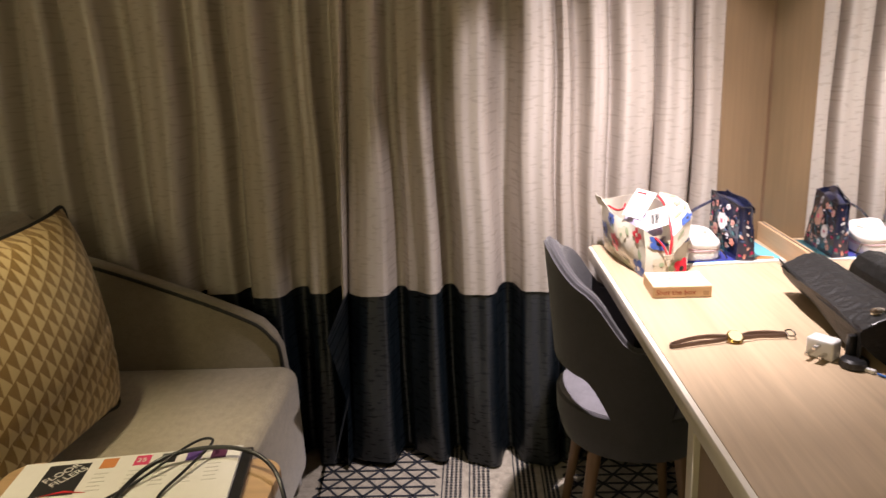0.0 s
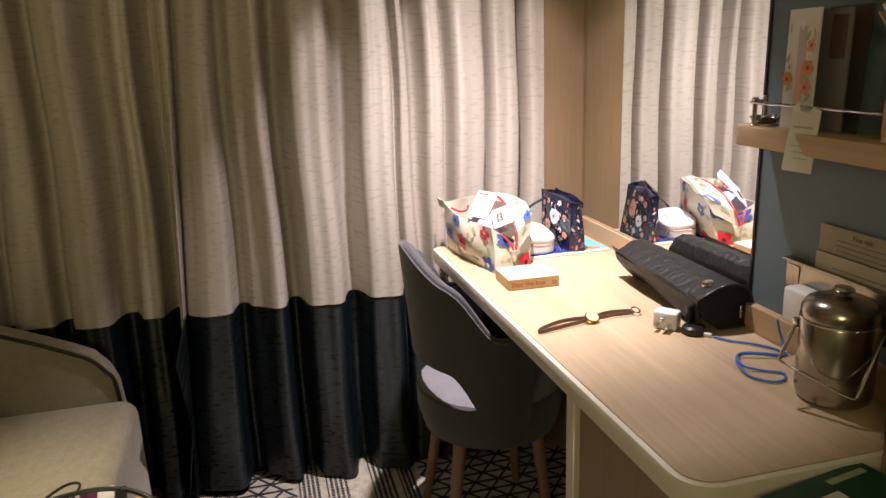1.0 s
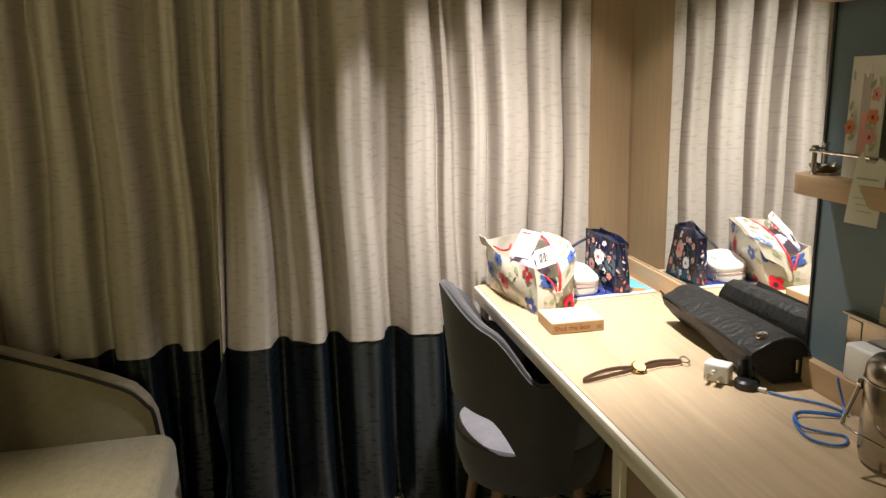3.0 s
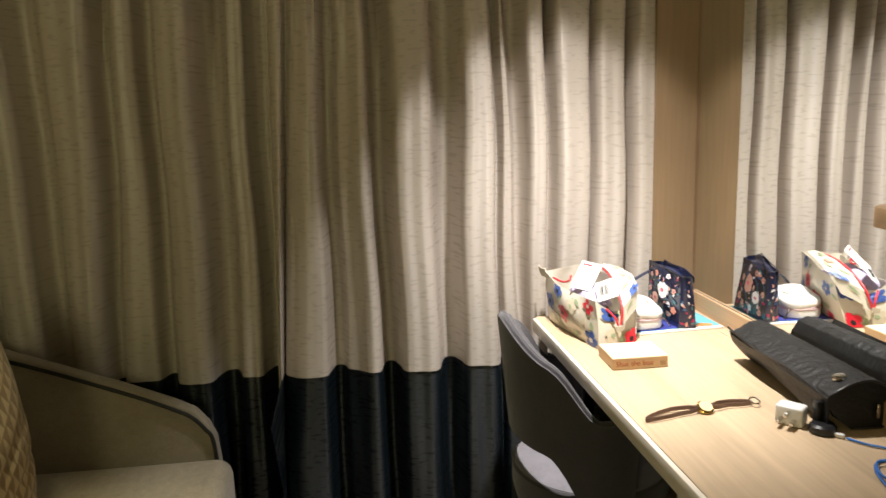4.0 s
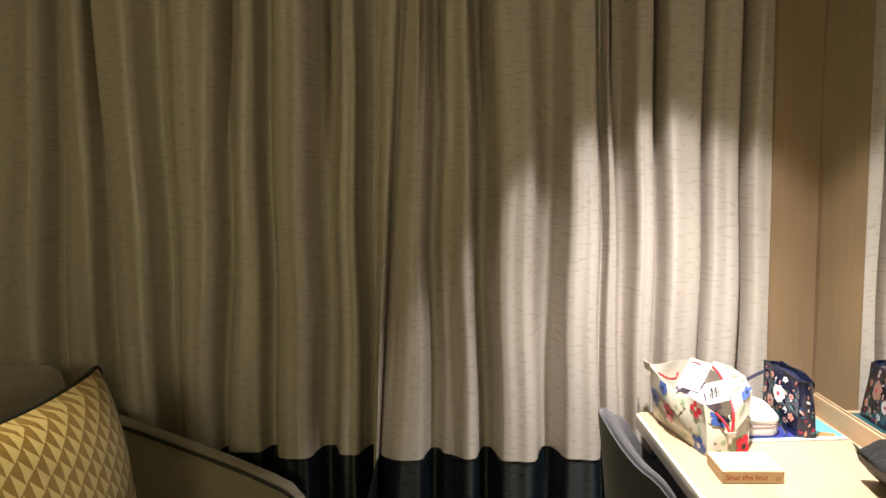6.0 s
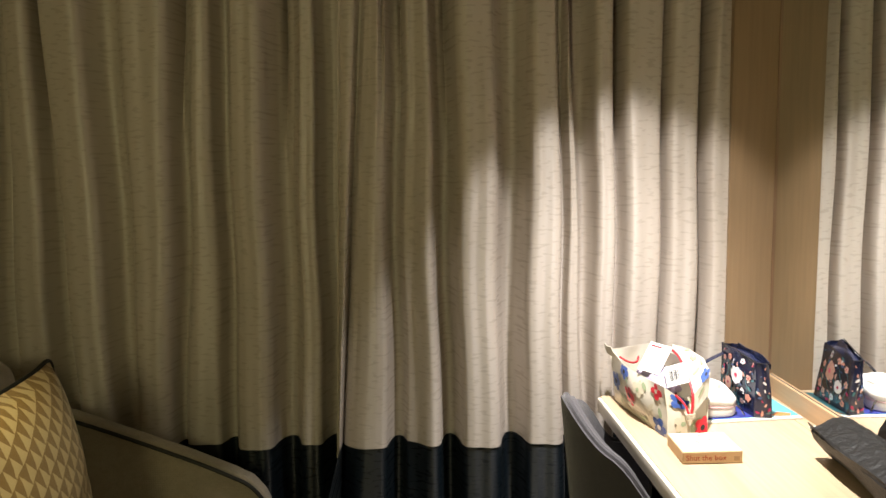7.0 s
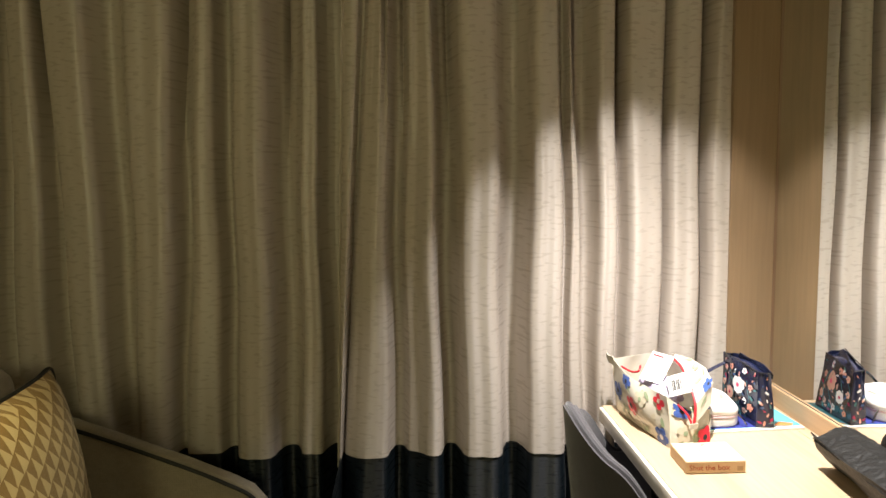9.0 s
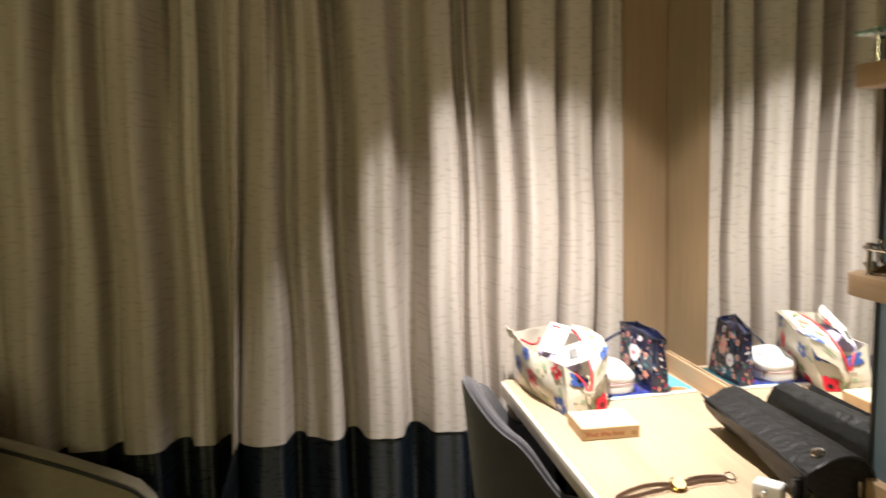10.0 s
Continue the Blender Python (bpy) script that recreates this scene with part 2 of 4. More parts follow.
# ---- the room ----
X_L, Y_N = -2.5, -3.6
Y_PANEL, X_PANEL, Y_MIRROR, X_GLASS = -0.077, -0.108, -0.922, 0.020
setting("floor", box_bm(X_L - 0.1, 0.1, Y_N - 0.1, 0.3, -0.08, 0.0), CARPET_PALE, "ivory cabin carpet with navy woven pattern", category="floor")
setting("ceiling", box_bm(X_L - 0.1, 0.1, Y_N - 0.1, 0.3, CEIL, CEIL + 0.08), CEIL_PAINT, "plain white cabin ceiling panel", category="ceiling")
setting("wall_east", outline_bm([(0.0, Y_N - 0.1), (0.1, Y_N - 0.1), (0.1, 0.3), (X_GLASS + 0.006, 0.3), (X_GLASS + 0.006, Y_MIRROR), (0.0, Y_MIRROR)], CEIL, "z"), PAINT_BLUE, "slate blue painted cabin wall above the desk", category="wall")
setting("wall_west", box_bm(X_L - 0.1, X_L, Y_N - 0.1, 0.3, 0, CEIL), PAINT_CREAM, "plain cream cabin wall behind the sofa", category="wall")
setting("wall_north", box_bm(X_L, 0.0, 0.2, 0.3, 0, CEIL), PAINT_CREAM, "plain cream wall behind the curtains", category="wall")
setting("wall_south", box_bm(X_L, 0.0, Y_N - 0.1, Y_N, 0, CEIL), PAINT_CREAM, "plain cream wall closing the cabin", category="wall")
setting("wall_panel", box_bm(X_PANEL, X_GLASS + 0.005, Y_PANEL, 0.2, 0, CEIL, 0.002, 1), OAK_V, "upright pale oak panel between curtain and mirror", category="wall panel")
mirror = thing("wall_mirror", "frameless wall mirror above the oak desk", "mirror")
part("glass", box_bm(X_GLASS, X_GLASS + 0.0055, Y_MIRROR + 0.001, Y_PANEL - 0.0035, 0.804, CEIL - 0.05), MIRROR, mirror, smooth=False)
part("edge_trim", box_bm(X_GLASS - 0.004, X_GLASS + 0.0055, Y_PANEL - 0.0022, Y_PANEL - 0.0005, 0.804, CEIL - 0.05), LEGWOOD, mirror, "dark mirror edge", smooth=False)
part("edge_trim", box_bm(-0.004, -0.0005, Y_MIRROR - 0.006, Y_MIRROR, 0.804, CEIL - 0.05), BLACK, mirror, "dark mirror edge", smooth=False)


# ---- curtains ----
# Each fold: left and right edge near the hem, the same at head height (centimetres from the parting), depth of its crest below and above.
LEFT_FOLDS = [(-128, -101, -118, -97, 3.5, 3), (-93, -82, -92, -84, 3.5, 3), (-75, -64.5, -81, -69, 5, 4), (-58, -48.5, -60, -46.5, 5.5, 4.5),
              (-45.5, -35, -41, -35, 1.2, 3.2), (-30.3, -18.6, -30.5, -20, 6.5, 5.5), (-12, -4.8, -11.5, -6.5, 4.2, 3), (3, 9, 1, 8, 0, 0)]
RIGHT_FOLDS = [(-0.4, 0.6, 0.0, 4.6, 6.5, 3.0), (1.0, 14.2, 6.4, 13.0, 5.5, 4.0), (19.5, 29.6, 18.0, 25.5, 4.5, 3.4), (34.8, 47.2, 31.6, 43.2, 6.5, 5.0),
               (53.6, 65.4, 52.0, 60.6, 5.6, 4.0), (66.6, 71.5, 63.0, 64.4, 2.6, 3.0), (74.2, 80.2, 70.2, 76.0, 4.4, 4.2), (82.2, 92.4, 78.6, 90.0, 5.2, 4.6),
               (93.4, 103.4, 91.2, 100.2, 4.4, 4.0), (104.2, 114.0, 101.6, 112.0, 6.4, 6.4)]
PLEATS_LEFT, PLEATS_RIGHT = (-83.0, -45.0, -16.0), (12.0, 17.2, 29.5, 64.8, 77.3, 101.6)
PART_LOW, PART_HIGH = -1.212, -1.178
Z_LOW, Z_HIGH = 0.63, 1.72
HEM, HANG = 0.602, 0.015


BOX_FOLD = ((0, 0.05), (0.05, 0.62), (0.14, 0.94), (0.32, 1.04), (0.5, 1.0), (0.70, 1.05), (0.87, 0.96), (0.96, 0.64), (1, 0.05))
EDGE_FOLD = ((0, 0.10), (0.10, 0.42), (0.28, 0.74), (0.50, 0.94), (0.72, 1.06), (0.88, 1.04), (0.96, 0.82), (1, 0.20))
RAMP_FOLD = ((0, 0.0), (0.12, 0.12), (0.34, 0.36), (0.54, 0.80), (0.72, 1.06), (0.88, 1.06), (0.97, 0.70), (1, 0.05))


def fold_rows(spans, deep=0.050):
    """Stops across a curtain: place near the hem, place at head height, depth below, depth above."""
    stops = []
    for k, (a, b, c, d, lo, hi) in enumerate(spans):
        a, b, c, d, lo, hi = [q / 100 for q in (a, b, c, d, lo, hi)]
        shape = RAMP_FOLD if 0.15 < a < 0.25 else EDGE_FOLD if -0.01 < a < 0.02 else BOX_FOLD
        for f, g in shape:
            stops.append((a + (b - a) * f, c + (d - c) * f, -lo * g, -hi * g))
        if k + 1 < len(spans):
            a2, c2 = spans[k + 1][0] / 100, spans[k + 1][2] / 100
            dl, dh = min(deep, 0.006 + 0.95 * (a2 - b)), min(deep, 0.006 + 0.95 * (c2 - d))
            for f, g in ((0.25, 0.85), (0.5, 1.0), (0.75, 0.85)):
                stops.append((b + (a2 - b) * f, d + (c2 - d) * f, dl * g, dh * g))
    return np.array(stops)


def curtain(name, folds, label, back=0.0, flap=False):
    stops = fold_rows(folds)
    way = np.concatenate([[0], np.cumsum(np.hypot(np.diff(stops[:, 0]), 0.6 * np.diff(stops[:, 2])))])
    n = int(way[-1] / 0.0042)
    run = np.linspace(0, way[-1], n + 1)
    kern = np.exp(-0.5 * (np.arange(-5, 6) / 0.95) ** 2)
    rows = [np.convolve(np.pad(np.interp(run, way, stops[:, k]), 5, mode="edge"), kern / kern.sum(), mode="valid") for k in range(4)]
    rnd = random.Random(len(folds) * 7)
    ph = [rnd.uniform(0, 6.28) for _ in range(6)]
    pleats = [PART_HIGH + q / 100 for q in (PLEATS_RIGHT if flap else PLEATS_LEFT)]

    def cloth(i, z):
        h = (z - Z_LOW) / (Z_HIGH - Z_LOW)
        lo, hi = PART_LOW + rows[0][i], PART_HIGH + rows[1][i]
        x = lo + (hi - lo) * min(h, 1.2)
        bow = 0.006 * math.sin(2.4 * math.pi * h + 5 * lo + ph[0]) * math.exp(-(2.2 * h - 1) ** 2)
        g = min(1.0, max(0.0, h))
        y = rows[2][i] + (rows[3][i] - rows[2][i]) * g
        y *= 1.0 + 0.10 * math.sin(math.pi * g)
        y += 0.0035 * math.sin(31 * lo + ph[2] + 1.3 * z) + 0.0022 * math.sin(67 * lo + ph[3] - 2.1 * z)
        if z < 0.55:
            y += (0.012 * math.sin(5 * lo + 4 * z + ph[4]) + 0.007 * math.sin(38 * lo + 9 * z + ph[1])) * (0.55 - z) / 0.5
        if z > 1.45:
            rise = min(1.0, (z - 1.45) / 0.35)
            for q in pleats:
                y += rise * (0.042 * math.exp(-((hi - q) / 0.007) ** 2) - 0.012 * math.exp(-((hi - q - 0.020) / 0.012) ** 2))
        return x + (0 if flap and i < 30 else bow), y + back

    root = thing(name, label, "curtain")

    def upper(u, v):
        i = round(u * n)
        z = HEM + (CEIL - 0.02 - HEM) * v
        x, y = cloth(i, z)
        return x, y, z

    def lower(u, v):
        i = round(u * n)
        lo = HANG + 0.008 * math.sin(7 * rows[0][i] + ph[5]) + 0.10 * max(0.0, rows[2][i])
        z = lo + (HEM + 0.004 - lo) * v
        x, y = cloth(i, z)
        return x, y + 0.003, z

    part("upper_panel", grid_bm(upper, n, 44, 0.003), IVORY, root, "ivory satin with horizontal slub")
    part("lower_band", grid_bm(lower, n, 22, 0.003), NAVY, root, "deep navy satin band")
    if flap:
        def edge(u, v):
            z = HEM - 0.030 + (CEIL - 0.03 - HEM) * v
            x, y = cloth(2, z)
            wave = 0.0012 * math.sin(23 * z) + 0.0008 * math.sin(57 * z + 1)
            return x - 0.003 - wave + 0.009 * u * (1 - 0.3 * v), y - 0.014 + 0.012 * u, z
        part("turned_edge", grid_bm(edge, 3, 60, 0.002), LINING, root, "pale turned hem edge")
    return root


curtain("curtain", LEFT_FOLDS, "drawn ivory satin curtain with deep navy hem, behind the sofa", back=0.030)
curtain("curtain", RIGHT_FOLDS, "drawn ivory satin curtain with deep navy hem, beside the desk", flap=True)


# ---- desk ----
W, W_FAR, Y_NEAR, Y_FAR, TOP = -0.447, -0.474, -1.414, -0.082, 0.75


def rounded(x0, x1, y0, y1, r, corners):
    """An outline with chosen round corners; corners in order (x0,y0), (x1,y0), (x1,y1), (x0,y1)."""
    pts = []
    for (cx, cy, a0), on in zip(((x0, y0, 180), (x1, y0, 270), (x1, y1, 0), (x0, y1, 90)), corners):
        if not on:
            pts.append((cx, cy))
            continue
        mx = cx + r if cx == x0 else cx - r
        my = cy + r if cy == y0 else cy - r
        pts += [(mx + r * math.cos(radians(a0 + k * 15)), my + r * math.sin(radians(a0 + k * 15))) for k in range(7)]
    return pts


desk = thing("desk", "pale oak desk with cream edging fixed under the mirror", "desk")


def splay(bm):
    """The front edge runs a little outwards towards the window."""
    for v in bm.verts:
        k = (v.co.y - Y_NEAR) / (Y_FAR - Y_NEAR)
        v.co.x += (W_FAR - W) * k * max(0.0, min(1.0, v.co.x / (W + 0.02)))
    return bm


part("desktop", splay(moved(outline_bm(rounded(W + 0.010, -0.022, Y_NEAR + 0.010, Y_FAR, 0.045, (1, 0, 0, 0)), 0.036, "z"), pose(0, 0, TOP - 0.036))), OAK, desk)
rim = outline_bm(rounded(W, -0.0215, Y_NEAR, Y_FAR - 0.001, 0.055, (1, 0, 0, 0)), 0.040, "z", 0.004)
part("edging", splay(moved(rim, pose(0, 0, TOP - 0.0425))), EDGE, desk, "cream lipped edge")
part("desktop_rear", box_bm(-0.0218, 0.0095, Y_MIRROR + 0.001, Y_FAR, TOP - 0.036, TOP), OAK, desk, smooth=False)
part("upstand", box_bm(0.010, X_GLASS - 0.0005, Y_MIRROR + 0.001, Y_PANEL - 0.001, TOP - 0.04, 0.803, 0.002, 1), OAK_X, desk, "oak upstand along the wall")
part("upstand", box_bm(-0.020, -0.0005, Y_NEAR, Y_MIRROR - 0.001, TOP - 0.04, 0.803, 0.002, 1), OAK_X, desk, "oak upstand along the wall")
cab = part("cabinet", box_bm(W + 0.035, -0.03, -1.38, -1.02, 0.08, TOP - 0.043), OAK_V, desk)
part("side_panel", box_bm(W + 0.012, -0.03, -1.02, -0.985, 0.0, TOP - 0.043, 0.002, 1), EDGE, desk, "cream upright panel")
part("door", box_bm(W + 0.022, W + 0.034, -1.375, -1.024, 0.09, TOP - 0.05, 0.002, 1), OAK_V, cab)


# ---- sofa ----
def sofa():
    root = thing("sofa", "oatmeal linen sofa with black piping beside the curtain", "sofa")
    part("seat", box_bm(-2.25, -1.335, -2.3, -0.19, 0.10, 0.455, 0.045, 4), LINEN, root)
    arm = [(-2.3, 0.02), (-1.375, 0.02), (-1.372, 0.40), (-1.380, 0.50), (-1.398, 0.545), (-1.43, 0.585), (-1.48, 0.612), (-1.606, 0.668), (-1.889, 0.780), (-2.3, 0.90)]
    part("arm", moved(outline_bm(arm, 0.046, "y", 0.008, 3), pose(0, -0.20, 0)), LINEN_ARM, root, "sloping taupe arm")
    line = [(-1.378, -0.203, 0.30), (-1.384, -0.203, 0.49), (-1.404, -0.203, 0.535), (-1.436, -0.203, 0.572), (-1.486, -0.203, 0.600), (-1.606, -0.203, 0.655), (-1.889, -0.203, 0.766), (-2.2, -0.203, 0.858)]
    part("piping", tube_bm(line, 0.0055), PIPING, root, "black piping along the arm")
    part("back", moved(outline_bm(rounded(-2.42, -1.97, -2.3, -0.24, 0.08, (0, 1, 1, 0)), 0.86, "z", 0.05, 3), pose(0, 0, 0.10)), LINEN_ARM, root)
    return root


sofa()


# ---- chair ----
def chair():
    cx, cy = -0.425, -0.375
    root = thing("desk_chair", "charcoal upholstered tub chair with grey inside, tucked under the desk", "chair")
    seat = lathe_bm([(0.17, 0.0), (0.195, 0.012), (0.200, 0.04), (0.195, 0.062), (0.17, 0.076), (0.08, 0.080)], 40, (cx + 0.03, cy, 0.385))
    part("seat", seat, CHAIR_IN, root, "grey seat pad")
    part("seat_base", lathe_bm([(0.13, 0.0), (0.185, 0.02), (0.202, 0.08), (0.203, 0.135), (0.198, 0.140)], 40, (cx + 0.03, cy, 0.305)), CHAIR, root)

    def ease(t):
        t = min(1.0, max(0.0, t))
        return t * t * (3 - 2 * t)

    def shell(off):
        def fn(u, v):
            a = radians(180 + (u - 0.5) * 236)
            s = abs(u - 0.5) * 2
            top = 0.845 - 0.078 * ease(s / 0.46) - 0.125 * ease((s - 0.40) / 0.32)
            low = 0.545 - 0.19 * ease((s - 0.37) / 0.40)
            z = low + (top - low) * v
            k = 1 + 0.10 * (z - 0.60) / 0.2
            return cx + (0.168 * k + off) * math.cos(a), cy + (0.228 * k + off) * math.sin(a), z
        return fn
    part("backrest", grid_bm(shell(0.014), 44, 10, 0.014), CHAIR, root, "charcoal outer shell")
    part("inner_back", grid_bm(shell(-0.006), 44, 10, 0.012), CHAIR_LINING, root, "grey inner lining")
    rimpts = [Vector(shell(0.0)(k / 40, 1.0)) + Vector((0, 0, 0.001)) for k in range(41)]
    part("rim_piping", tube_bm(rimpts, 0.009), CHAIR, root, "charcoal rounded rim")
    for sx, sy in ((-1, -1), (-1, 1), (1, -1), (1, 1)):
        base, tip = Vector((cx + 0.02 + sx * 0.105, cy + sy * 0.105, 0.34)), Vector((cx + 0.01 + sx * 0.145, cy + sy * 0.140, 0.0))
        leg = tube_bm([base, tip], 0.019, 12)
        for v in leg.verts:
            ax = tip.lerp(base, v.co.z / 0.34)
            v.co = ax + (v.co - ax) * (0.62 + 0.38 * v.co.z / 0.34)
        part("leg", leg, LEGWOOD, root, "tapered walnut leg")
    return root


chair()


# ---- carpet pattern ----
def flat_box(verts, faces, a, b, w, z0=-0.001, z1=0.003):
    """A thin raised yarn line from a to b on the floor."""
    d = (Vector(b) - Vector(a)).normalized()
    s = Vector((-d.y, d.x)) * (w / 2)
    k = len(verts)
    ring = [Vector(a) + s, Vector(a) - s, Vector(b) - s, Vector(b) + s]
    verts += [(p.x, p.y, z0) for p in ring] + [(p.x, p.y, z1) for p in ring]
    faces += [(k + 4, k + 5, k + 6, k + 7), (k, k + 1, k + 5, k + 4), (k + 1, k + 2, k + 6, k + 5), (k + 2, k + 3, k + 7, k + 6), (k + 3, k, k + 4, k + 7)]


def stuff_mesh(name, verts, faces, material, label, category):
    me = bpy.data.meshes.new(name)
    me.from_pydata(verts, [], faces)
    me.materials.append(material)
    return tagged(new(name, me), label, category, "", "stuff")


def carpet():
    v, f = [], []
    for x0, x1 in ((-1.335, -0.955), (-0.55, -0.02)):
        step, row = 0.078, 0.047
        rows = 72
        for r in range(rows):
            y = 0.08 - r * row
            flat_box(v, f, (x0, y), (x1, y), 0.0068)
            n = int((x1 - x0) / step) + 1
            for k in range(n):
                a = x0 + k * step + (step / 2 if r % 2 else 0)
                for e in (-1, 1):
                    b = a + e * step / 2
                    if x0 <= a <= x1 and x0 - 0.02 <= b <= x1 + 0.02:
                        flat_box(v, f, (a, y), (b, y - row), 0.0068)
    stuff_mesh("carpet_lattice", v, f, CARPET_DARK, "navy woven triangle lattice in the ivory carpet", "carpet pattern")
    v, f = [], []
    for x0, x1, gap in ((-0.928, -0.870, 0.010), (-0.842, -0.782, 0.010), (-0.700, -0.638, 0.0075), (-0.612, -0.572, 0.0075)):
        flat_box(v, f, (x0 - 0.006, 0.08), (x0 - 0.006, -3.3), 0.004)
        m = max(2, int((x1 - x0) / 0.0125))
        for c in range(m):
            x = x0 + (c + 0.5) * (x1 - x0) / m
            for r in range(int(3.38 / 0.015)):
                y = 0.08 - r * 0.015
                flat_box(v, f, (x, y), (x + 0.001, y - 0.015 + gap * 0.7), 0.0085)
    stuff_mesh("carpet_dashes", v, f, CARPET_DARK, "navy woven dash stripes in the ivory carpet", "carpet pattern")


carpet()

# ---- downlights ----
LAMP_GLASS = bpy.data.materials.new("lit_downlight_lens")
LAMP_GLASS.use_nodes = True
_e = LAMP_GLASS.node_tree.nodes["Principled BSDF"]
_e.inputs["Emission Color"].default_value, _e.inputs["Emission Strength"].default_value = (1, 0.88, 0.72, 1), 6.0
for p in (LAMP_DESK, LAMP_ROOM):
    d = thing("ceiling_downlight", "small round recessed ceiling downlight with white ring", "downlight", "ceiling downlights")
    ring = lathe_bm([(0.036, 0.0), (0.048, 0.0), (0.050, 0.006), (0.036, 0.008)], 28, (p[0], p[1], CEIL - 0.008))
    part("ring", ring, WHITE, d)
    part("lens", lathe_bm([(0.034, 0.0), (0.034, 0.002)], 28, (p[0], p[1], CEIL - 0.003)), LAMP_GLASS, d)


# ---- cushion ----
def triangle_cloth():
    m = bpy.data.materials.new("mustard_triangle_weave")
    m.use_nodes = True
    n, l = m.node_tree.nodes, m.node_tree.links
    b = n["Principled BSDF"]
    uv, sep = n.new("ShaderNodeUVMap"), n.new("ShaderNodeSeparateXYZ")
    l.new(uv.outputs["UV"], sep.inputs[0])

    def calc(op, a, c=None):
        q = n.new("ShaderNodeMath")
        q.operation = op
        for k, val in enumerate((a, c)):
            if val is None:
                continue
            if isinstance(val, (int, float)):
                q.inputs[k].default_value = val
            else:
                l.new(val, q.inputs[k])
        return q.outputs[0]
    y = calc("SUBTRACT", calc("MULTIPLY", sep.outputs["Y"], 10.5), calc("MULTIPLY", sep.outputs["X"], 8.0))
    row = calc("FLOOR", y)
    fy = calc("FRACT", y)
    shift = calc("MULTIPLY", row, 0.30)
    fx = calc("FRACT", calc("ADD", calc("MULTIPLY", sep.outputs["X"], 22), shift))
    tri = calc("LESS_THAN", fx, calc("SUBTRACT", 0.97, fy))
    tone = n.new("ShaderNodeTexNoise")
    tone.inputs["Scale"].default_value = 9
    tc = n.new("ShaderNodeTexCoord")
    l.new(tc.outputs["Object"], tone.inputs["Vector"])
    mix = n.new("ShaderNodeMix")
    mix.data_type = "RGBA"
    mix.inputs["A"].default_value, mix.inputs["B"].default_value = (0.27, 0.150, 0.026, 1), (0.62, 0.46, 0.22, 1)
    l.new(tri, mix.inputs["Factor"])
    mul = n.new("ShaderNodeMix")
    mul.data_type, mul.blend_type = "RGBA", "MULTIPLY"
    mul.inputs["Factor"].default_value = 0.35
    l.new(mix.outputs["Result"], mul.inputs["A"]), l.new(tone.outputs["Fac"], mul.inputs["B"])
    l.new(mul.outputs["Result"], b.inputs["Base Color"])
    b.inputs["Roughness"].default_value, b.inputs["Sheen Weight"].default_value = 0.5, 0.3
    fine = n.new("ShaderNodeTexNoise")
    fine.inputs["Scale"].default_value = 500
    l.new(tc.outputs["Object"], fine.inputs["Vector"])
    bp = n.new("ShaderNodeBump")
    bp.inputs["Strength"].default_value, bp.inputs["Distance"].default_value = 0.35, 0.002
    l.new(calc("ADD", fine.outputs["Fac"], calc("MULTIPLY", tri, 0.5)), bp.inputs["Height"]), l.new(bp.outputs["Normal"], b.inputs["Normal"])
    return m


def cushion(m):
    root = thing("cushion", "mustard and cream triangle-patterned cushion with black piping on the sofa", "cushion", at=m)
    n, half = 30, 0.26

    def face(side):
        def fn(u, v):
            a, c = 2 * u - 1, 2 * v - 1
            puff = max(0.0, (1 - a * a) * (1 - c * c)) ** 0.42 * 0.10
            pinch = 1 - 0.075 * (1 - a * a) if abs(c) > 0 else 1
            y = a * half * (0.955 + 0.055 * (1 - c * c))
            z = c * half * (1 - 0.085 * (1 - a * a) * (1 if c > 0 else 0.4))
            crease = 0.012 * math.exp(-((c + 0.45 - 0.15 * a) / 0.06) ** 2) * math.exp(-((a + 0.35) / 0.5) ** 2)
            for c0, slope, q in ((-0.62, 0.35, 0.011), (-0.80, -0.2, 0.010), (-0.30, 0.5, 0.006), (0.35, -0.4, 0.004)):
                crease += q * math.exp(-((c - c0 - slope * (a - 0.2)) / 0.05) ** 2) * math.exp(-((a - 0.25 + c0) / 0.6) ** 2)
            crease *= 1 - max(abs(a), abs(c)) ** 6
            return side * (puff - crease), y, z
        return fn
    bm = bmesh.new()
    layer = bm.loops.layers.uv.new("UVMap")
    for side in (1, -1):
        fn = face(side)
        g = [[bm.verts.new(fn(i / n, j / n)) for j in range(n + 1)] for i in range(n + 1)]
        for i in range(n):
            for j in range(n):
                q = bm.faces.new((g[i][j], g[i + 1][j], g[i + 1][j + 1], g[i][j + 1]))
                for lp, (a, c) in zip(q.loops, ((i, j), (i + 1, j), (i + 1, j + 1), (i, j + 1))):
                    lp[layer].uv = (a / n, c / n)
    bmesh.ops.remove_doubles(bm, verts=bm.verts[:], dist=1e-5)
    part("cover", bm, triangle_cloth(), root)
    fn = face(1)
    ring = [fn(k / 10, 1) for k in range(10)] + [fn(1, 1 - k / 10) for k in range(10)] + [fn(1 - k / 10, 0) for k in range(10)] + [fn(0, k / 10) for k in range(10)]
    part("piping", tube_bm(ring, 0.0048, closed=True), PIPING, root, "black corded edge")
    return root


cushion(pose(-1.783, -0.735, 0.745, 0, -6, -6))


# ---- side table with folder and cable ----
def printed(name, colour, rough=0.5):
    return mat(name, colour, rough, vary=0.06, scale=30, fine=200, bump=0.02)


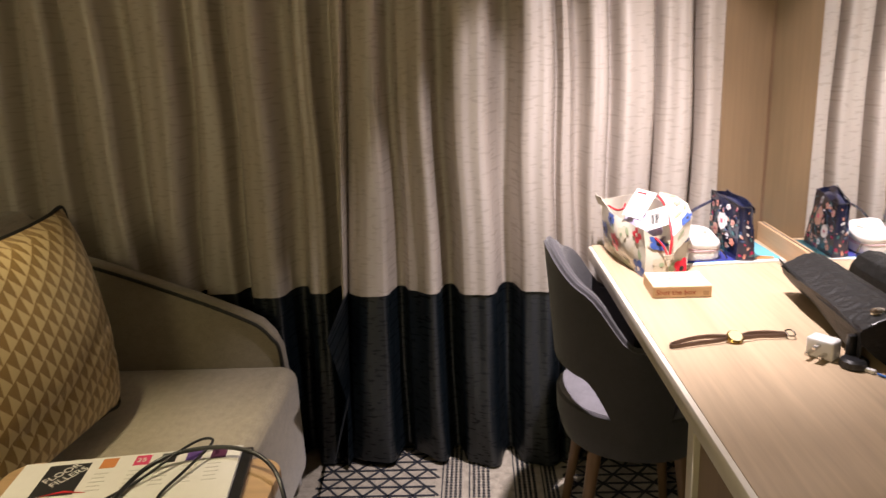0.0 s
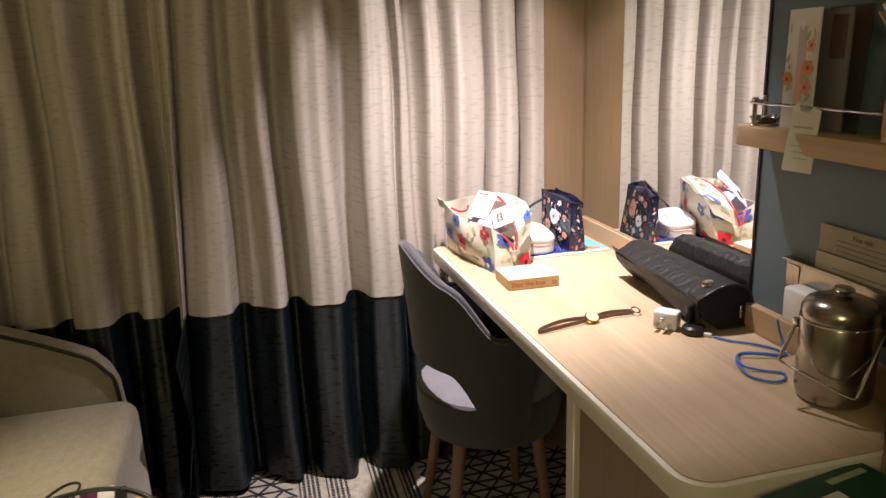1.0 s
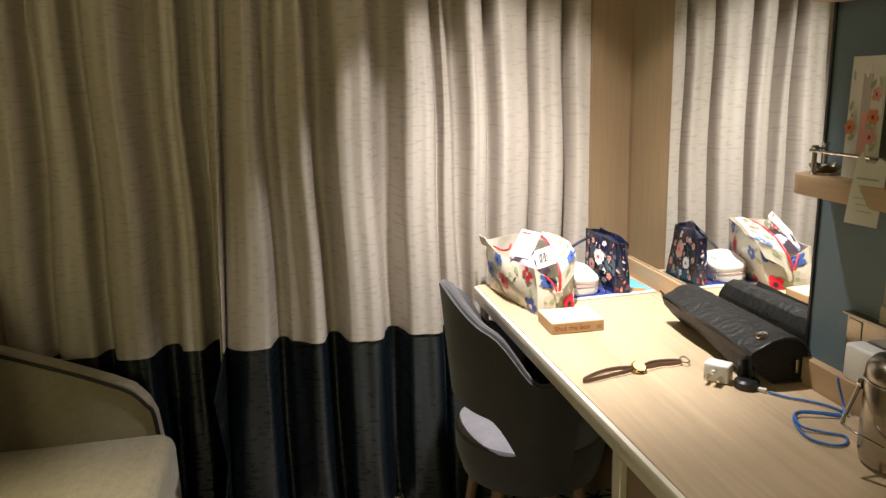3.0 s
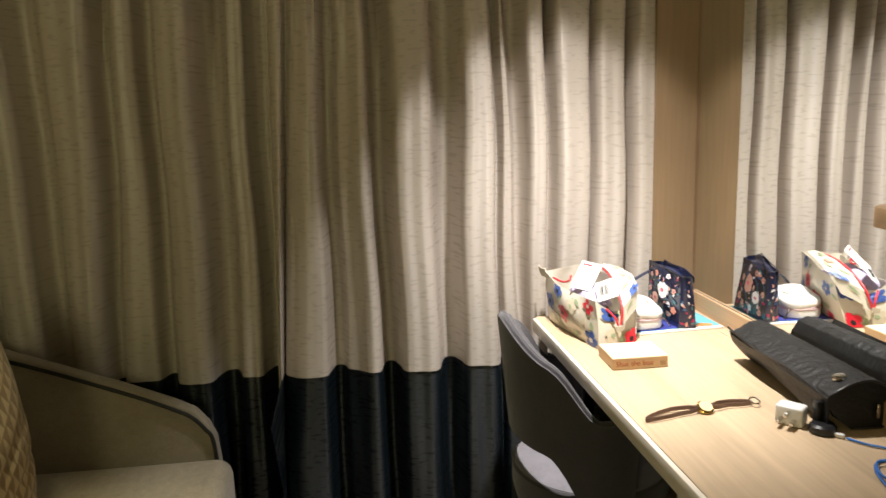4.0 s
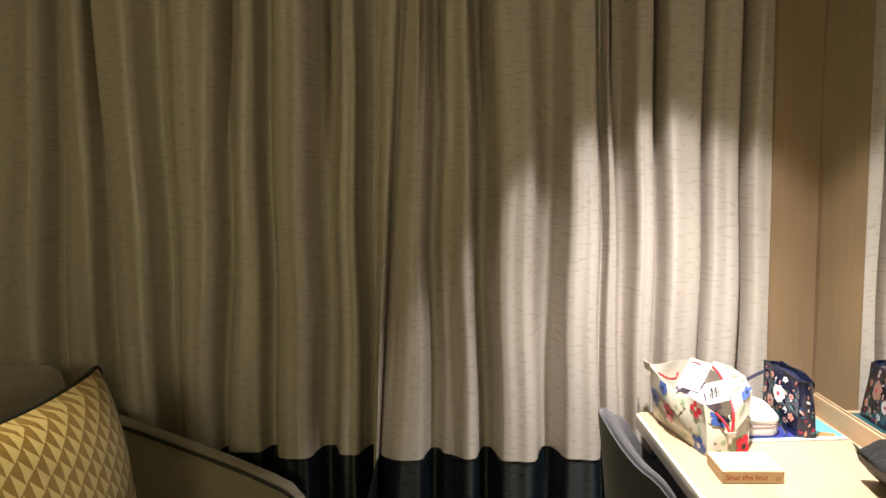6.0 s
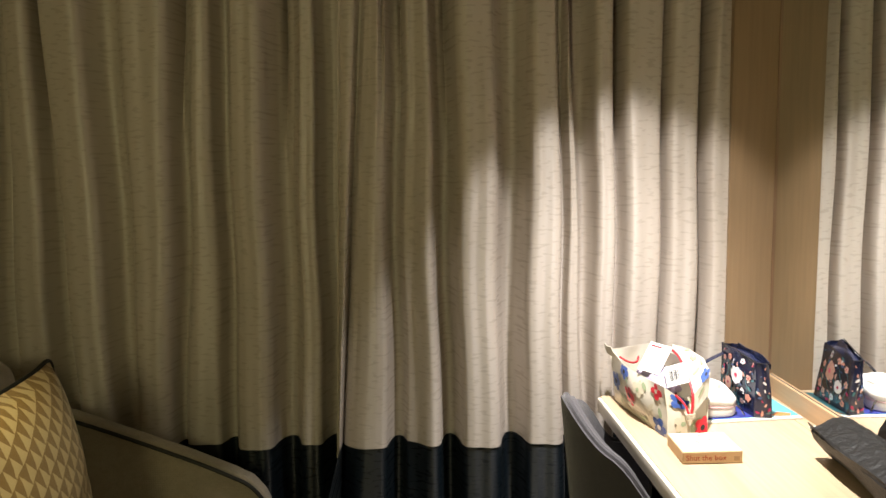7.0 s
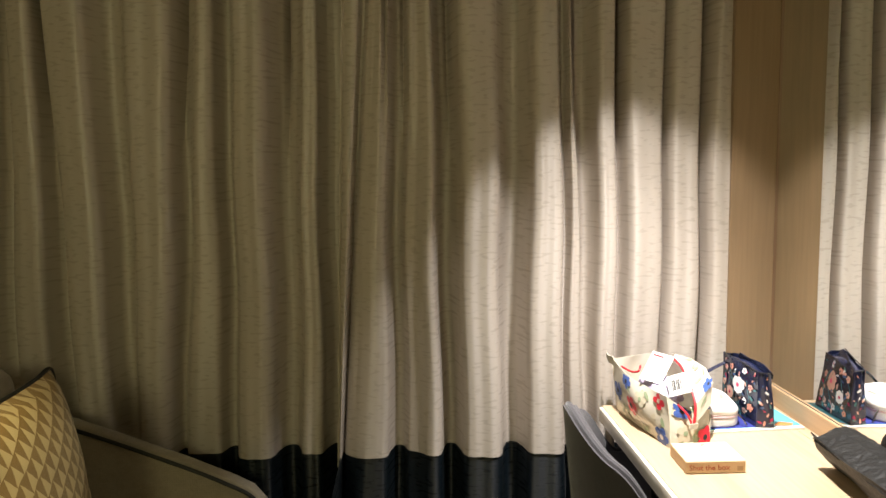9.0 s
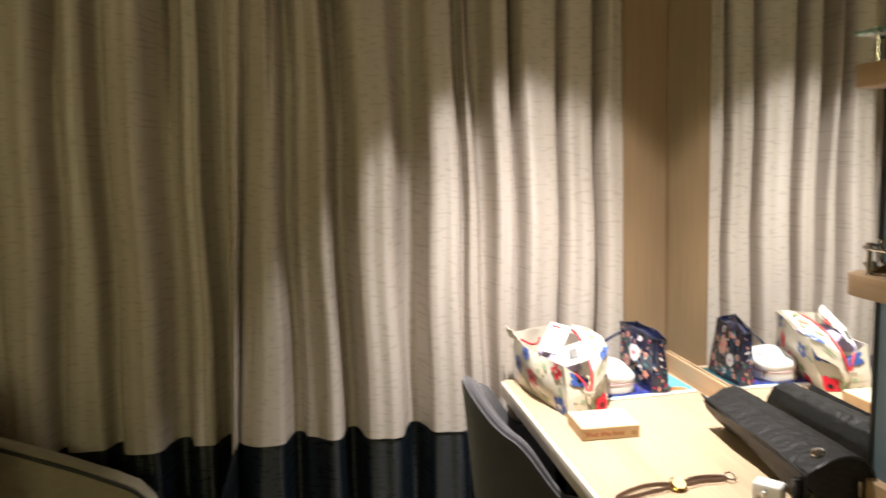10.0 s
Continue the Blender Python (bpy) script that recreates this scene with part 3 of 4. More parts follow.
RED, BLUE, GREEN = printed("printed_red", (0.55, 0.02, 0.03)), printed("printed_blue", (0.03, 0.07, 0.26)), printed("printed_green", (0.20, 0.27, 0.14))
INK = printed("black_ink", (0.012, 0.012, 0.014))
ORANGE, PINK, PURPLE = printed("printed_orange", (0.55, 0.2, 0.06)), printed("printed_pink", (0.60, 0.04, 0.12)), printed("printed_purple", (0.10, 0.05, 0.22))
WINE_PRINT = printed("printed_wine", (0.09, 0.02, 0.06))
CORAL = printed("printed_coral", (0.62, 0.27, 0.2))
GREYINK = printed("grey_ink", (0.22, 0.21, 0.2))


def text_mesh(words, size, m, material, parent, name="lettering", align="LEFT"):
    cu = bpy.data.curves.new(name, "FONT")
    cu.body, cu.size, cu.extrude, cu.align_x = words, size, 0.0004, align
    tmp = new("tmp", cu)
    bpy.context.view_layer.update()
    me = bpy.data.meshes.new_from_object(tmp.evaluated_get(bpy.context.evaluated_depsgraph_get()))
    bpy.data.objects.remove(tmp)
    me.transform(m)
    me.materials.append(material)
    ob = new(name, me)
    ob.parent = parent
    return ob


T_Z = 0.600
table = thing("side_table", "pale oak side table reaching over the sofa seat", "side table")
part("tabletop", moved(outline_bm(rounded(-1.69, -1.168, -1.42, -0.945, 0.05, (1, 1, 1, 1)), 0.028, "z", 0.005), pose(0, 0, T_Z - 0.028)), wood("oak_tabletop", (0.42, 0.27, 0.14), "X", 0.45), table)
part("upright", box_bm(-1.215, -1.19, -1.35, -1.02, 0.025, T_Z - 0.028, 0.003), OAK_V, table)
part("foot", box_bm(-1.66, -1.19, -1.35, -1.02, 0.0, 0.025, 0.003), OAK_V, table)

FOLDER = pose(-1.235, -0.925, T_Z, 0, 0, 8)
folder = thing("magazine", "open white listings folder with black cover on the side table", "magazine", at=FOLDER)
part("cover", box_bm(-0.42, 0.0, -0.30, 0.0, 0.0, 0.012, 0.002, 1), BLACK, folder, "black board cover", smooth=False)
part("page", box_bm(-0.415, -0.018, -0.295, -0.004, 0.0125, 0.020, 0.001, 1), PAPER, folder, "white printed page", smooth=False)
part("headline_box", moved(box_bm(-0.037, 0.037, -0.055, 0.045, 0, 0.0006), pose(-0.327, -0.065, 0.0202, 0, 0, 0)), INK, folder, smooth=False)
text_mesh("FLOOR\nFILLERS", 0.0215, pose(-0.350, -0.080, 0.0209, 0, 0, 50), PAPER, folder)
part("red_flash", moved(outline_bm([(-0.04, -0.012), (0.0, 0.0), (0.04, -0.012), (0.0, -0.006)], 0.0006), pose(-0.307, -0.108, 0.0212)), RED, folder, smooth=False)
for k, (px_, colour) in enumerate(((-0.257, ORANGE), (-0.197, PINK), (-0.150, INK), (-0.103, PURPLE), (-0.058, WINE_PRINT))):
    part("picture", moved(box_bm(-0.014, 0.014, -0.016, 0.016, 0, 0.0006), pose(px_, -0.028 - 0.0, 0.0203)), colour, folder, smooth=False)
    for r in range(5):
        part("print_line", box_bm(px_ - 0.016, px_ + 0.010 - 0.004 * (r % 2), -0.062 - 0.013 * r, -0.0600 - 0.013 * r, 0.0203, 0.0207), printed("pale_grey_ink", (0.48, 0.46, 0.43)), folder, smooth=False)
text_mesh("25", 0.018, pose(-0.207, -0.034, 0.0211), PAPER, folder)
lead = thing("black_cable", "loose black cable looped over the folder", "cable")
part("cord", tube_bm([(-1.42, -1.13, 0.626), (-1.40, -1.03, 0.632), (-1.345, -0.99, 0.642), (-1.26, -0.975, 0.640), (-1.19, -1.0, 0.628), (-1.145, -1.06, 0.60), (-1.12, -1.14, 0.50), (-1.12, -1.2, 0.3), (-1.13, -1.22, 0.004)], 0.0042), BLACK, lead)
part("loop", tube_bm([(-1.46, -1.14, 0.624), (-1.40, -1.06, 0.628), (-1.345, -0.985, 0.645), (-1.315, -0.955, 0.648), (-1.298, -0.965, 0.644), (-1.325, -1.03, 0.630), (-1.345, -1.10, 0.625), (-1.33, -1.16, 0.624)], 0.0026), BLACK, lead)


# ---- floral bags on the desk ----
def patch(corners, bulge=0.0, sag=0.0):
    """A cloth face between four corners (lower a, lower b, upper b, upper a), bulging along its normal, its top edge sagging."""
    a, b, c, d = [Vector(p) for p in corners]
    nrm = (b - a).cross(d - a).normalized()

    def fn(u, v):
        p = (a * (1 - u) + b * u) * (1 - v) + (d * (1 - u) + c * u) * v
        p = p + nrm * bulge * math.sin(math.pi * min(1, max(0, u))) * math.sin(math.pi * min(1, max(0, v)) * 0.9 + 0.1)
        p = p + nrm * 0.003 * math.sin(9 * u + 5 * v) * v
        p.z -= sag * math.sin(math.pi * min(1, max(0, u))) * v * v
        return p
    return fn, nrm, (b - a).length, (d - a).length


def blossom(name, face, u0, v0, r, petals, colour, centre, parent, seed=0):
    """A printed flower that follows a cloth face: petals and a heart."""
    fn, nrm, wu, wv = face
    rnd = random.Random(seed)
    bm = bmesh.new()

    def disc(cu, cv, rad, n, off, sx=1.0, turn=0.0):
        pts = []
        for k in range(n):
            t = 2 * math.pi * k / n
            x, y = rad * math.cos(t) * sx, rad * math.sin(t)
            x, y = x * math.cos(turn) - y * math.sin(turn), x * math.sin(turn) + y * math.cos(turn)
            uu, vv = min(0.995, max(0.005, cu + x / wu)), min(0.995, max(0.005, cv + y / wv))
            pts.append(bm.verts.new(fn(uu, vv) + nrm * off))
        bm.faces.new(pts)
    for k in range(petals):
        t = 2 * math.pi * k / petals + rnd.uniform(-0.2, 0.2)
        disc(u0 + 0.56 * r * math.cos(t) / wu, v0 + 0.56 * r * math.sin(t) / wv, r * rnd.uniform(0.34, 0.44), 9, 0.0030 + 0.00012 * k, 1.15, t)
    ob = part(name, bm, colour, parent, smooth=False)
    bm = bmesh.new()
    disc(u0, v0, r * 0.26, 8, 0.0042)
    part("flower_heart", bm, centre, ob, smooth=False)
    return ob


def leaf(face, u0, v0, r, turn, colour, parent, name="printed_leaf"):
    fn, nrm, wu, wv = face
    bm = bmesh.new()
    pts = []
    for k in range(10):
        t = 2 * math.pi * k / 10
        x, y = r * math.cos(t), r * 0.45 * math.sin(t) * (1 - 0.3 * math.cos(t))
        x, y = x * math.cos(turn) - y * math.sin(turn), x * math.sin(turn) + y * math.cos(turn)
        uu, vv = min(0.995, max(0.005, u0 + x / wu)), min(0.995, max(0.005, v0 + y / wv))
        pts.append(bm.verts.new(fn(uu, vv) + nrm * 0.0026))
    bm.faces.new(pts)
    return part(name, bm, colour, parent, smooth=False)


CREAMCLOTH = mat("cream_oilcloth", (0.60, 0.55, 0.45), 0.3, vary=0.05, scale=14, fine=90, bump=0.06, coat=0.25)
PETALBLUE = printed("petal_blue", (0.05, 0.10, 0.32), 0.3)
PETALRED = printed("petal_red", (0.62, 0.02, 0.04), 0.3)
BEIGEP = printed("petal_beige", (0.55, 0.49, 0.36), 0.3)
SAGE = printed("leaf_sage", (0.30, 0.36, 0.22), 0.3)
NAVYCLOTH = mat("navy_oilcloth", (0.012, 0.016, 0.045), 0.22, vary=0.1, scale=10, fine=80, bump=0.05, coat=0.4)
PALEPETAL = printed("petal_white", (0.72, 0.70, 0.72), 0.25)
BLUSH = printed("petal_blush", (0.60, 0.34, 0.28), 0.25)
TEAL = printed("leaf_teal", (0.05, 0.16, 0.17), 0.25)
MIDBLUE = printed("leaf_blue", (0.05, 0.09, 0.20), 0.25)
WINE = printed("petal_wine", (0.36, 0.02, 0.08), 0.25)


def floral_bag():
    root = thing("floral_bag", "open cream oilcloth bag with red and blue flowers, on the desk", "bag")
    z = TOP + 0.001
    bl = [(-0.381, -0.409, z), (-0.273, -0.371, z), (-0.300, -0.115, z), (-0.432, -0.125, z)]
    tp = [(-0.379, -0.378, 0.869), (-0.254, -0.325, 0.874), (-0.312, -0.098, 0.905), (-0.440, -0.092, 0.888)]
    faces = {}
    for k, (nm, bu, sg) in enumerate((("front", 0.006, 0.040), ("side", 0.016, 0.0), ("rear", 0.012, 0.0), ("face", 0.016, 0.012))):
        a, b, c, d = bl[k], bl[(k + 1) % 4], tp[(k + 1) % 4], tp[k]
        faces[nm] = patch((a, b, c, d), bu, sg)
        part(nm + "_panel", grid_bm(faces[nm][0], 18, 16, 0.0018), CREAMCLOTH, root)
    part("base", outline_bm([(p[0], p[1]) for p in bl], 0.004, "z"), CREAMCLOTH, root).location = (0, 0, z)
    f, s, g = faces["face"], faces["front"], faces["side"]
    for i, (u, v, r, n, c, h) in enumerate(((0.46, 0.44, 0.036, 5, PETALRED, INK), (0.88, 0.84, 0.030, 4, PETALRED, BEIGEP), (0.14, 0.50, 0.034, 5, PETALBLUE, INK), (0.36, 0.88, 0.030, 5, PETALBLUE, INK), (0.90, 0.14, 0.036, 5, PETALBLUE, PALEPETAL), (0.62, 0.70, 0.030, 5, BEIGEP, SAGE), (0.22, 0.16, 0.028, 5, BEIGEP, SAGE))):
        blossom("printed_flower", f, u, v, r * 0.82, n, c, h, root, i)
    for i, (u, v, r, n, c, h) in enumerate(((0.28, 0.80, 0.028, 5, PETALBLUE, INK), (0.86, 0.10, 0.030, 5, PETALRED, INK), (0.88, 0.80, 0.028, 5, PETALBLUE, BEIGEP), (0.35, 0.25, 0.03, 5, BEIGEP, SAGE))):
        blossom("printed_flower", s, u, v, r * 0.9, n, c, h, root, 20 + i)
    for i, (u, v, r, n, c, h) in enumerate(((0.66, 0.64, 0.036, 5, PETALRED, INK), (0.44, 0.36, 0.038, 5, PETALRED, INK), (0.86, 0.42, 0.032, 5, PETALBLUE, INK), (0.20, 0.70, 0.032, 5, PETALBLUE, BEIGEP), (0.24, 0.08, 0.030, 5, PETALRED, INK), (0.82, 0.90, 0.028, 5, PETALBLUE, SAGE))):
        blossom("printed_flower", g, u, v, r * 0.66, n, c, h, root, 40 + i)
    rnd = random.Random(3)
    for fc in (f, s, g):
        for k in range(11):
            leaf(fc, rnd.uniform(0.05, 0.95), rnd.uniform(0.06, 0.92), rnd.uniform(0.010, 0.017), rnd.uniform(0, 6), SAGE if k % 3 else BEIGEP, root)
    part("seam", tube_bm([Vector(f[0](1, q / 8)) for q in range(9)], 0.0016), CREAMCLOTH, root, "corner seam")

    def along(pts, t):
        k = min(len(pts) - 2, int(t * (len(pts) - 1)))
        return Vector(pts[k]).lerp(Vector(pts[k + 1]), t * (len(pts) - 1) - k)
    zipline = [(-0.322, -0.397, 0.800), (-0.312, -0.380, 0.848), (-0.309, -0.330, 0.885), (-0.306, -0.265, 0.909), (-0.306, -0.205, 0.916)]
    rim = [(-0.262, -0.352, 0.838), (-0.247, -0.322, 0.884), (-0.247, -0.275, 0.908), (-0.262, -0.215, 0.917), (-0.292, -0.150, 0.914)]

    def raised(u, v):
        p = along(zipline, v).lerp(along(rim, v), u)
        p += Vector((0.004, -0.006, 0.007)) * math.sin(math.pi * u) * (0.4 + 0.6 * v)
        return p
    part("top_flap", grid_bm(raised, 10, 16, 0.0016), CREAMCLOTH, root, "raised zip flap")
    crest = (raised, Vector((0.35, -0.45, 0.82)).normalized(), 0.055, 0.22)
    for i, (u, v, r, c, h) in enumerate(((0.70, 0.30, 0.017, PETALBLUE, INK), (0.55, 0.62, 0.012, CORAL, BEIGEP), (0.45, 0.86, 0.013, BEIGEP, SAGE))):
        blossom("printed_flower", crest, u, v, r, 5, c, h, root, 120 + i)
    for i, (u, v) in enumerate(((0.35, 0.45), (0.75, 0.50), (0.60, 0.76), (0.40, 0.16))):
        leaf(crest, u, v, 0.011, 1.3 * i, SAGE, root)
    part("zip", tube_bm(zipline, 0.0032), RED, root, "red zip edge")
    part("zip", tube_bm([(-0.325, -0.397, 0.800), (-0.334, -0.388, 0.826), (-0.352, -0.372, 0.846)], 0.0028), RED, root, "red zip edge")
    part("zip", tube_bm([(-0.428, -0.150, 0.882), (-0.412, -0.180, 0.876), (-0.402, -0.215, 0.886), (-0.392, -0.200, 0.896)], 0.0028), RED, root, "red zip edge")
    part("zip_tab", outline_bm([(-0.336, 0.795), (-0.314, 0.797), (-0.314, 0.810), (-0.336, 0.808)], 0.003, "y"), CREAMCLOTH, root, "cream zip tab").location = (0, -0.406, 0)
    tab = patch(((-0.428, -0.130, 0.868), (-0.448, -0.088, 0.876), (-0.456, -0.084, 0.905), (-0.440, -0.120, 0.893)), 0.003)
    part("top_flap", grid_bm(tab[0], 5, 5, 0.0016), CREAMCLOTH, root)
    for k, (m, w, h) in enumerate(((pose(-0.368, -0.262, 0.908, 46, 6, -46), 0.060, 0.085), (pose(-0.342, -0.350, 0.890, 50, -22, -30), 0.056, 0.056))):
        card = thing("price_tag", "white card tag with printed barcode in the floral bag", "tag", "tags in the bag", at=m)
        part("card", box_bm(-w / 2, w / 2, -h / 2, h / 2, 0, 0.001), PAPER, card, smooth=False)
        if k:
            for j in range(8):
                part("barcode_bar", box_bm(-0.020 + 0.0034 * j, -0.0188 + 0.0034 * j + 0.0008 * (j % 3), -0.014, 0.014, 0.001, 0.0014), INK, card, smooth=False)
        else:
            part("print_line", box_bm(-0.024, 0.004, 0.030, 0.035, 0.001, 0.0014), RED, card, smooth=False)
            part("print_line", box_bm(-0.024, 0.010, 0.022, 0.024, 0.001, 0.0014), GREYINK, card, smooth=False)
    fill = thing("folded_cloth", "crumpled lilac cloth stuffed inside the floral bag", "cloth")

    def lump(u, v):
        a = 2 * math.pi * u
        r = 0.062 * math.sin(math.pi * min(0.98, max(0.02, v * 0.5 + 0.02)))
        w = 1 + 0.18 * noise.noise(Vector((3 * math.cos(a), 3 * math.sin(a), 4 * v)))
        return -0.355 + 0.75 * r * w * math.cos(a), -0.25 + 1.7 * r * w * math.sin(a), 0.880 - 0.05 * v + 0.014 * w
    part("cloth", grid_bm(lump, 26, 8, wrap=True), printed("lilac_cloth", (0.38, 0.33, 0.48)), fill)


floral_bag()


def navy_bag():
    root = thing("navy_bag", "glossy navy oilcloth pouch with pink and white flowers", "bag")
    z = TOP + 0.0065
    bl = [(-0.142, -0.135, z), (-0.123, -0.297, z), (-0.080, -0.304, z), (-0.078, -0.140, z)]
    tp = [(-0.148, -0.150, 0.914), (-0.116, -0.290, 0.896), (-0.088, -0.296, 0.893), (-0.100, -0.150, 0.908)]
    faces = []
    for k in range(4):
        fc = patch((bl[k], bl[(k + 1) % 4], tp[(k + 1) % 4], tp[k]), 0.003 if k % 2 else 0.007, 0.0)
        faces.append(fc)
        part("panel", grid_bm(fc[0], 12, 12, 0.0016), NAVYCLOTH, root)
    fc = patch(((-0.112, -0.160, 0.895), (-0.084, -0.298, 0.880), (-0.086, -0.300, 0.899), (-0.122, -0.185, 0.921)), 0.003, -0.006)
    part("top_flap", grid_bm(fc[0], 10, 6, 0.0016), NAVYCLOTH, root, "raised zip flap")
    lid = patch(((-0.146, -0.152, 0.906), (-0.116, -0.288, 0.889), (-0.089, -0.294, 0.887), (-0.102, -0.152, 0.901)), 0.012)
    part("top_panel", grid_bm(lid[0], 8, 6, 0.0016), NAVYCLOTH, root)
    part("base", outline_bm([(p[0], p[1]) for p in bl], 0.004, "z"), NAVYCLOTH, root).location = (0, 0, z)
    part("zip", tube_bm([(-0.148, -0.152, 0.916), (-0.132, -0.22, 0.907), (-0.116, -0.290, 0.898), (-0.090, -0.296, 0.895)], 0.0015), BLACK, root, "dark zip")
    part("strap", tube_bm([(-0.146, -0.152, 0.886), (-0.180, -0.150, 0.868), (-0.215, -0.150, 0.846), (-0.245, -0.150, 0.815)], 0.010, flat=0.3), NAVYCLOTH, root, "navy carrying strap")
    rnd = random.Random(11)
    for k, fc in enumerate(faces):
        if k in (0, 2):
            blossom("printed_flower", fc, 0.56, 0.62, 0.025, 9, PALEPETAL if k == 0 else BLUSH, PINK, root, 60 + k)
            blossom("printed_flower", fc, 0.30, 0.40, 0.018, 8, BLUSH if k == 0 else PALEPETAL, WINE, root, 64 + k)
            blossom("printed_flower", fc, 0.86, 0.30, 0.012, 5, CORAL, BLUSH, root, 68 + k)
            for j, (u, v) in enumerate(((0.14, 0.80), (0.16, 0.15), (0.46, 0.16), (0.72, 0.20), (0.84, 0.66), (0.34, 0.88), (0.66, 0.90), (0.10, 0.52))):
                blossom("printed_flower", fc, u, v, 0.0095, 5, (BLUSH, CORAL, PALEPETAL, BLUSH)[j % 4], (WINE, TEAL)[j % 2], root, 70 + 9 * k + j)
            for j in range(5):
                stem = [fc[0](0.1 + 0.17 * j + 0.05 * math.sin(3 * t + j), 0.08 + 0.28 * t) + fc[1] * 0.0026 for t in (0, 0.6, 1.2, 1.8, 2.4)]
                part("printed_stem", tube_bm(stem, 0.0007, 5), TEAL, root)
        for j in range(54 if k in (0, 2) else 18):
            leaf(fc, rnd.uniform(0.05, 0.95), rnd.uniform(0.05, 0.95), rnd.uniform(0.003, 0.0085), rnd.uniform(0, 6), (BLUSH, TEAL, MIDBLUE, CORAL, WINE, PALEPETAL)[j % 6], root)


navy_bag()

MAGBLUE = printed("cyan_print", (0.12, 0.42, 0.52), 0.25)
mag = thing("travel_brochure", "glossy brochure with cyan cover lying under the pouches", "brochure", at=pose(-0.274, -0.322, TOP + 0.0005, 0, 0, 3.5))
part("page_block", box_bm(0, 0.275, 0, 0.19, 0, 0.004), PAPER, mag, smooth=False)
part("cover", box_bm(0.001, 0.274, 0.016, 0.189, 0.0042, 0.0050), MAGBLUE, mag, "cyan sea picture cover", smooth=False)
part("picture", box_bm(0.002, 0.165, 0.017, 0.10, 0.0051, 0.0056), printed("deep_blue_print", (0.05, 0.06, 0.28), 0.25), mag, "deep blue picture", smooth=False)
part("picture", moved(outline_bm([(0, 0), (0.05, -0.005), (0.06, 0.01), (0.03, 0.025)], 0.0005), pose(0.200, 0.02, 0.0052)), ORANGE, mag, "orange picture", smooth=False)


def pouch():
    root = thing("white_case", "white zip case with rounded corners lying half open between the bags", "case", at=pose(-0.262, -0.298, TOP + 0.006, 0, 0, 2))
    shape = rounded(0.0, 0.108, 0.0, 0.135, 0.040, (1, 1, 1, 1))
    part("lower_shell", outline_bm(shape, 0.027, "z", 0.007, 3), WHITE, root)
    part("zip_band", moved(outline_bm(rounded(-0.0008, 0.1088, -0.0008, 0.1358, 0.041, (1, 1, 1, 1)), 0.005, "z", 0.001, 1), pose(0, 0, 0.0235)), printed("blush_zip", (0.50, 0.36, 0.36)), root, "blush zip band")
    lid = pose(0, 0.002, 0.031, 9, 6, 0)
    part("inner_cloth", moved(outline_bm(rounded(0.006, 0.102, 0.008, 0.128, 0.03, (1, 1, 1, 1)), 0.010, "z", 0.003, 2), pose(0, 0, 0.026, 6, 0, 0)), printed("mauve_lining", (0.34, 0.22, 0.24)), root, "mauve lining in the gap")
    part("lid", moved(outline_bm(shape, 0.024, "z", 0.011, 4), lid), WHITE, root, "white tilted lid")
    part("zip_band", moved(outline_bm(rounded(-0.0008, 0.1088, -0.0008, 0.1358, 0.041, (1, 1, 1, 1)), 0.004, "z", 0.001, 1), lid @ pose(0, 0, 0.001)), printed("blush_zip_upper", (0.50, 0.36, 0.36)), root, "blush zip band")
    part("badge", moved(box_bm(-0.012, 0.012, -0.005, 0.005, 0, 0.001, 0.0004, 1), lid @ pose(0.078, 0.075, 0.0242, 0, 0, 70)), printed("grey_badge", (0.30, 0.28, 0.24)), root, "small metal badge")
    part("wrist_strap", tube_bm([(0.0, 0.10, 0.030), (-0.014, 0.115, 0.040), (-0.024, 0.110, 0.024), (-0.022, 0.080, 0.006), (-0.006, 0.060, 0.010)], 0.006, flat=0.25), printed("mauve_strap", (0.22, 0.13, 0.16)), root, "mauve wrist strap")
    part("zip_pull", tube_bm([(0.100, 0.012, 0.030), (0.110, 0.006, 0.018), (0.118, 0.002, 0.004)], 0.0022), STEEL, root)
    return root


pouch()

# ---- small things on the desk ----
KRAFT = printed("kraft_card", (0.60, 0.42, 0.25), 0.6)
game = thing("game_box", "small pale cardboard game box with orange lettering", "box", at=pose(-0.397, -0.553, TOP + 0.0005, 0, 0, -1))
part("tray", box_bm(0, 0.132, 0, 0.108, 0, 0.028, 0.0015, 1), KRAFT, game, smooth=False)
part("lid_print", box_bm(0.002, 0.130, 0.002, 0.106, 0.0282, 0.0287), printed("cream_print", (0.72, 0.64, 0.48)), game, "cream printed top", smooth=False)
text_mesh("Shut the box", 0.0172, pose(0.007, -0.0006, 0.008, 90, 0, 0), printed("rust_ink", (0.36, 0.075, 0.03)), game)
part("logo_mark", box_bm(0.113, 0.126, -0.0008, -0.0002, 0.006, 0.016), printed("tan_ink", (0.42, 0.27, 0.15)), game, smooth=False)
for k, (a, b) in enumerate(((0.045, 0.06), (0.062, 0.085), (0.082, 0.058), (0.055, 0.042), (0.078, 0.092))):
    part("leaf_print", moved(outline_bm([(0, 0), (0.008, 0.004), (0.016, 0), (0.008, -0.004)], 0.0004), pose(a, b, 0.0288, 0, 0, 40 * k)), SAGE, game, smooth=False)

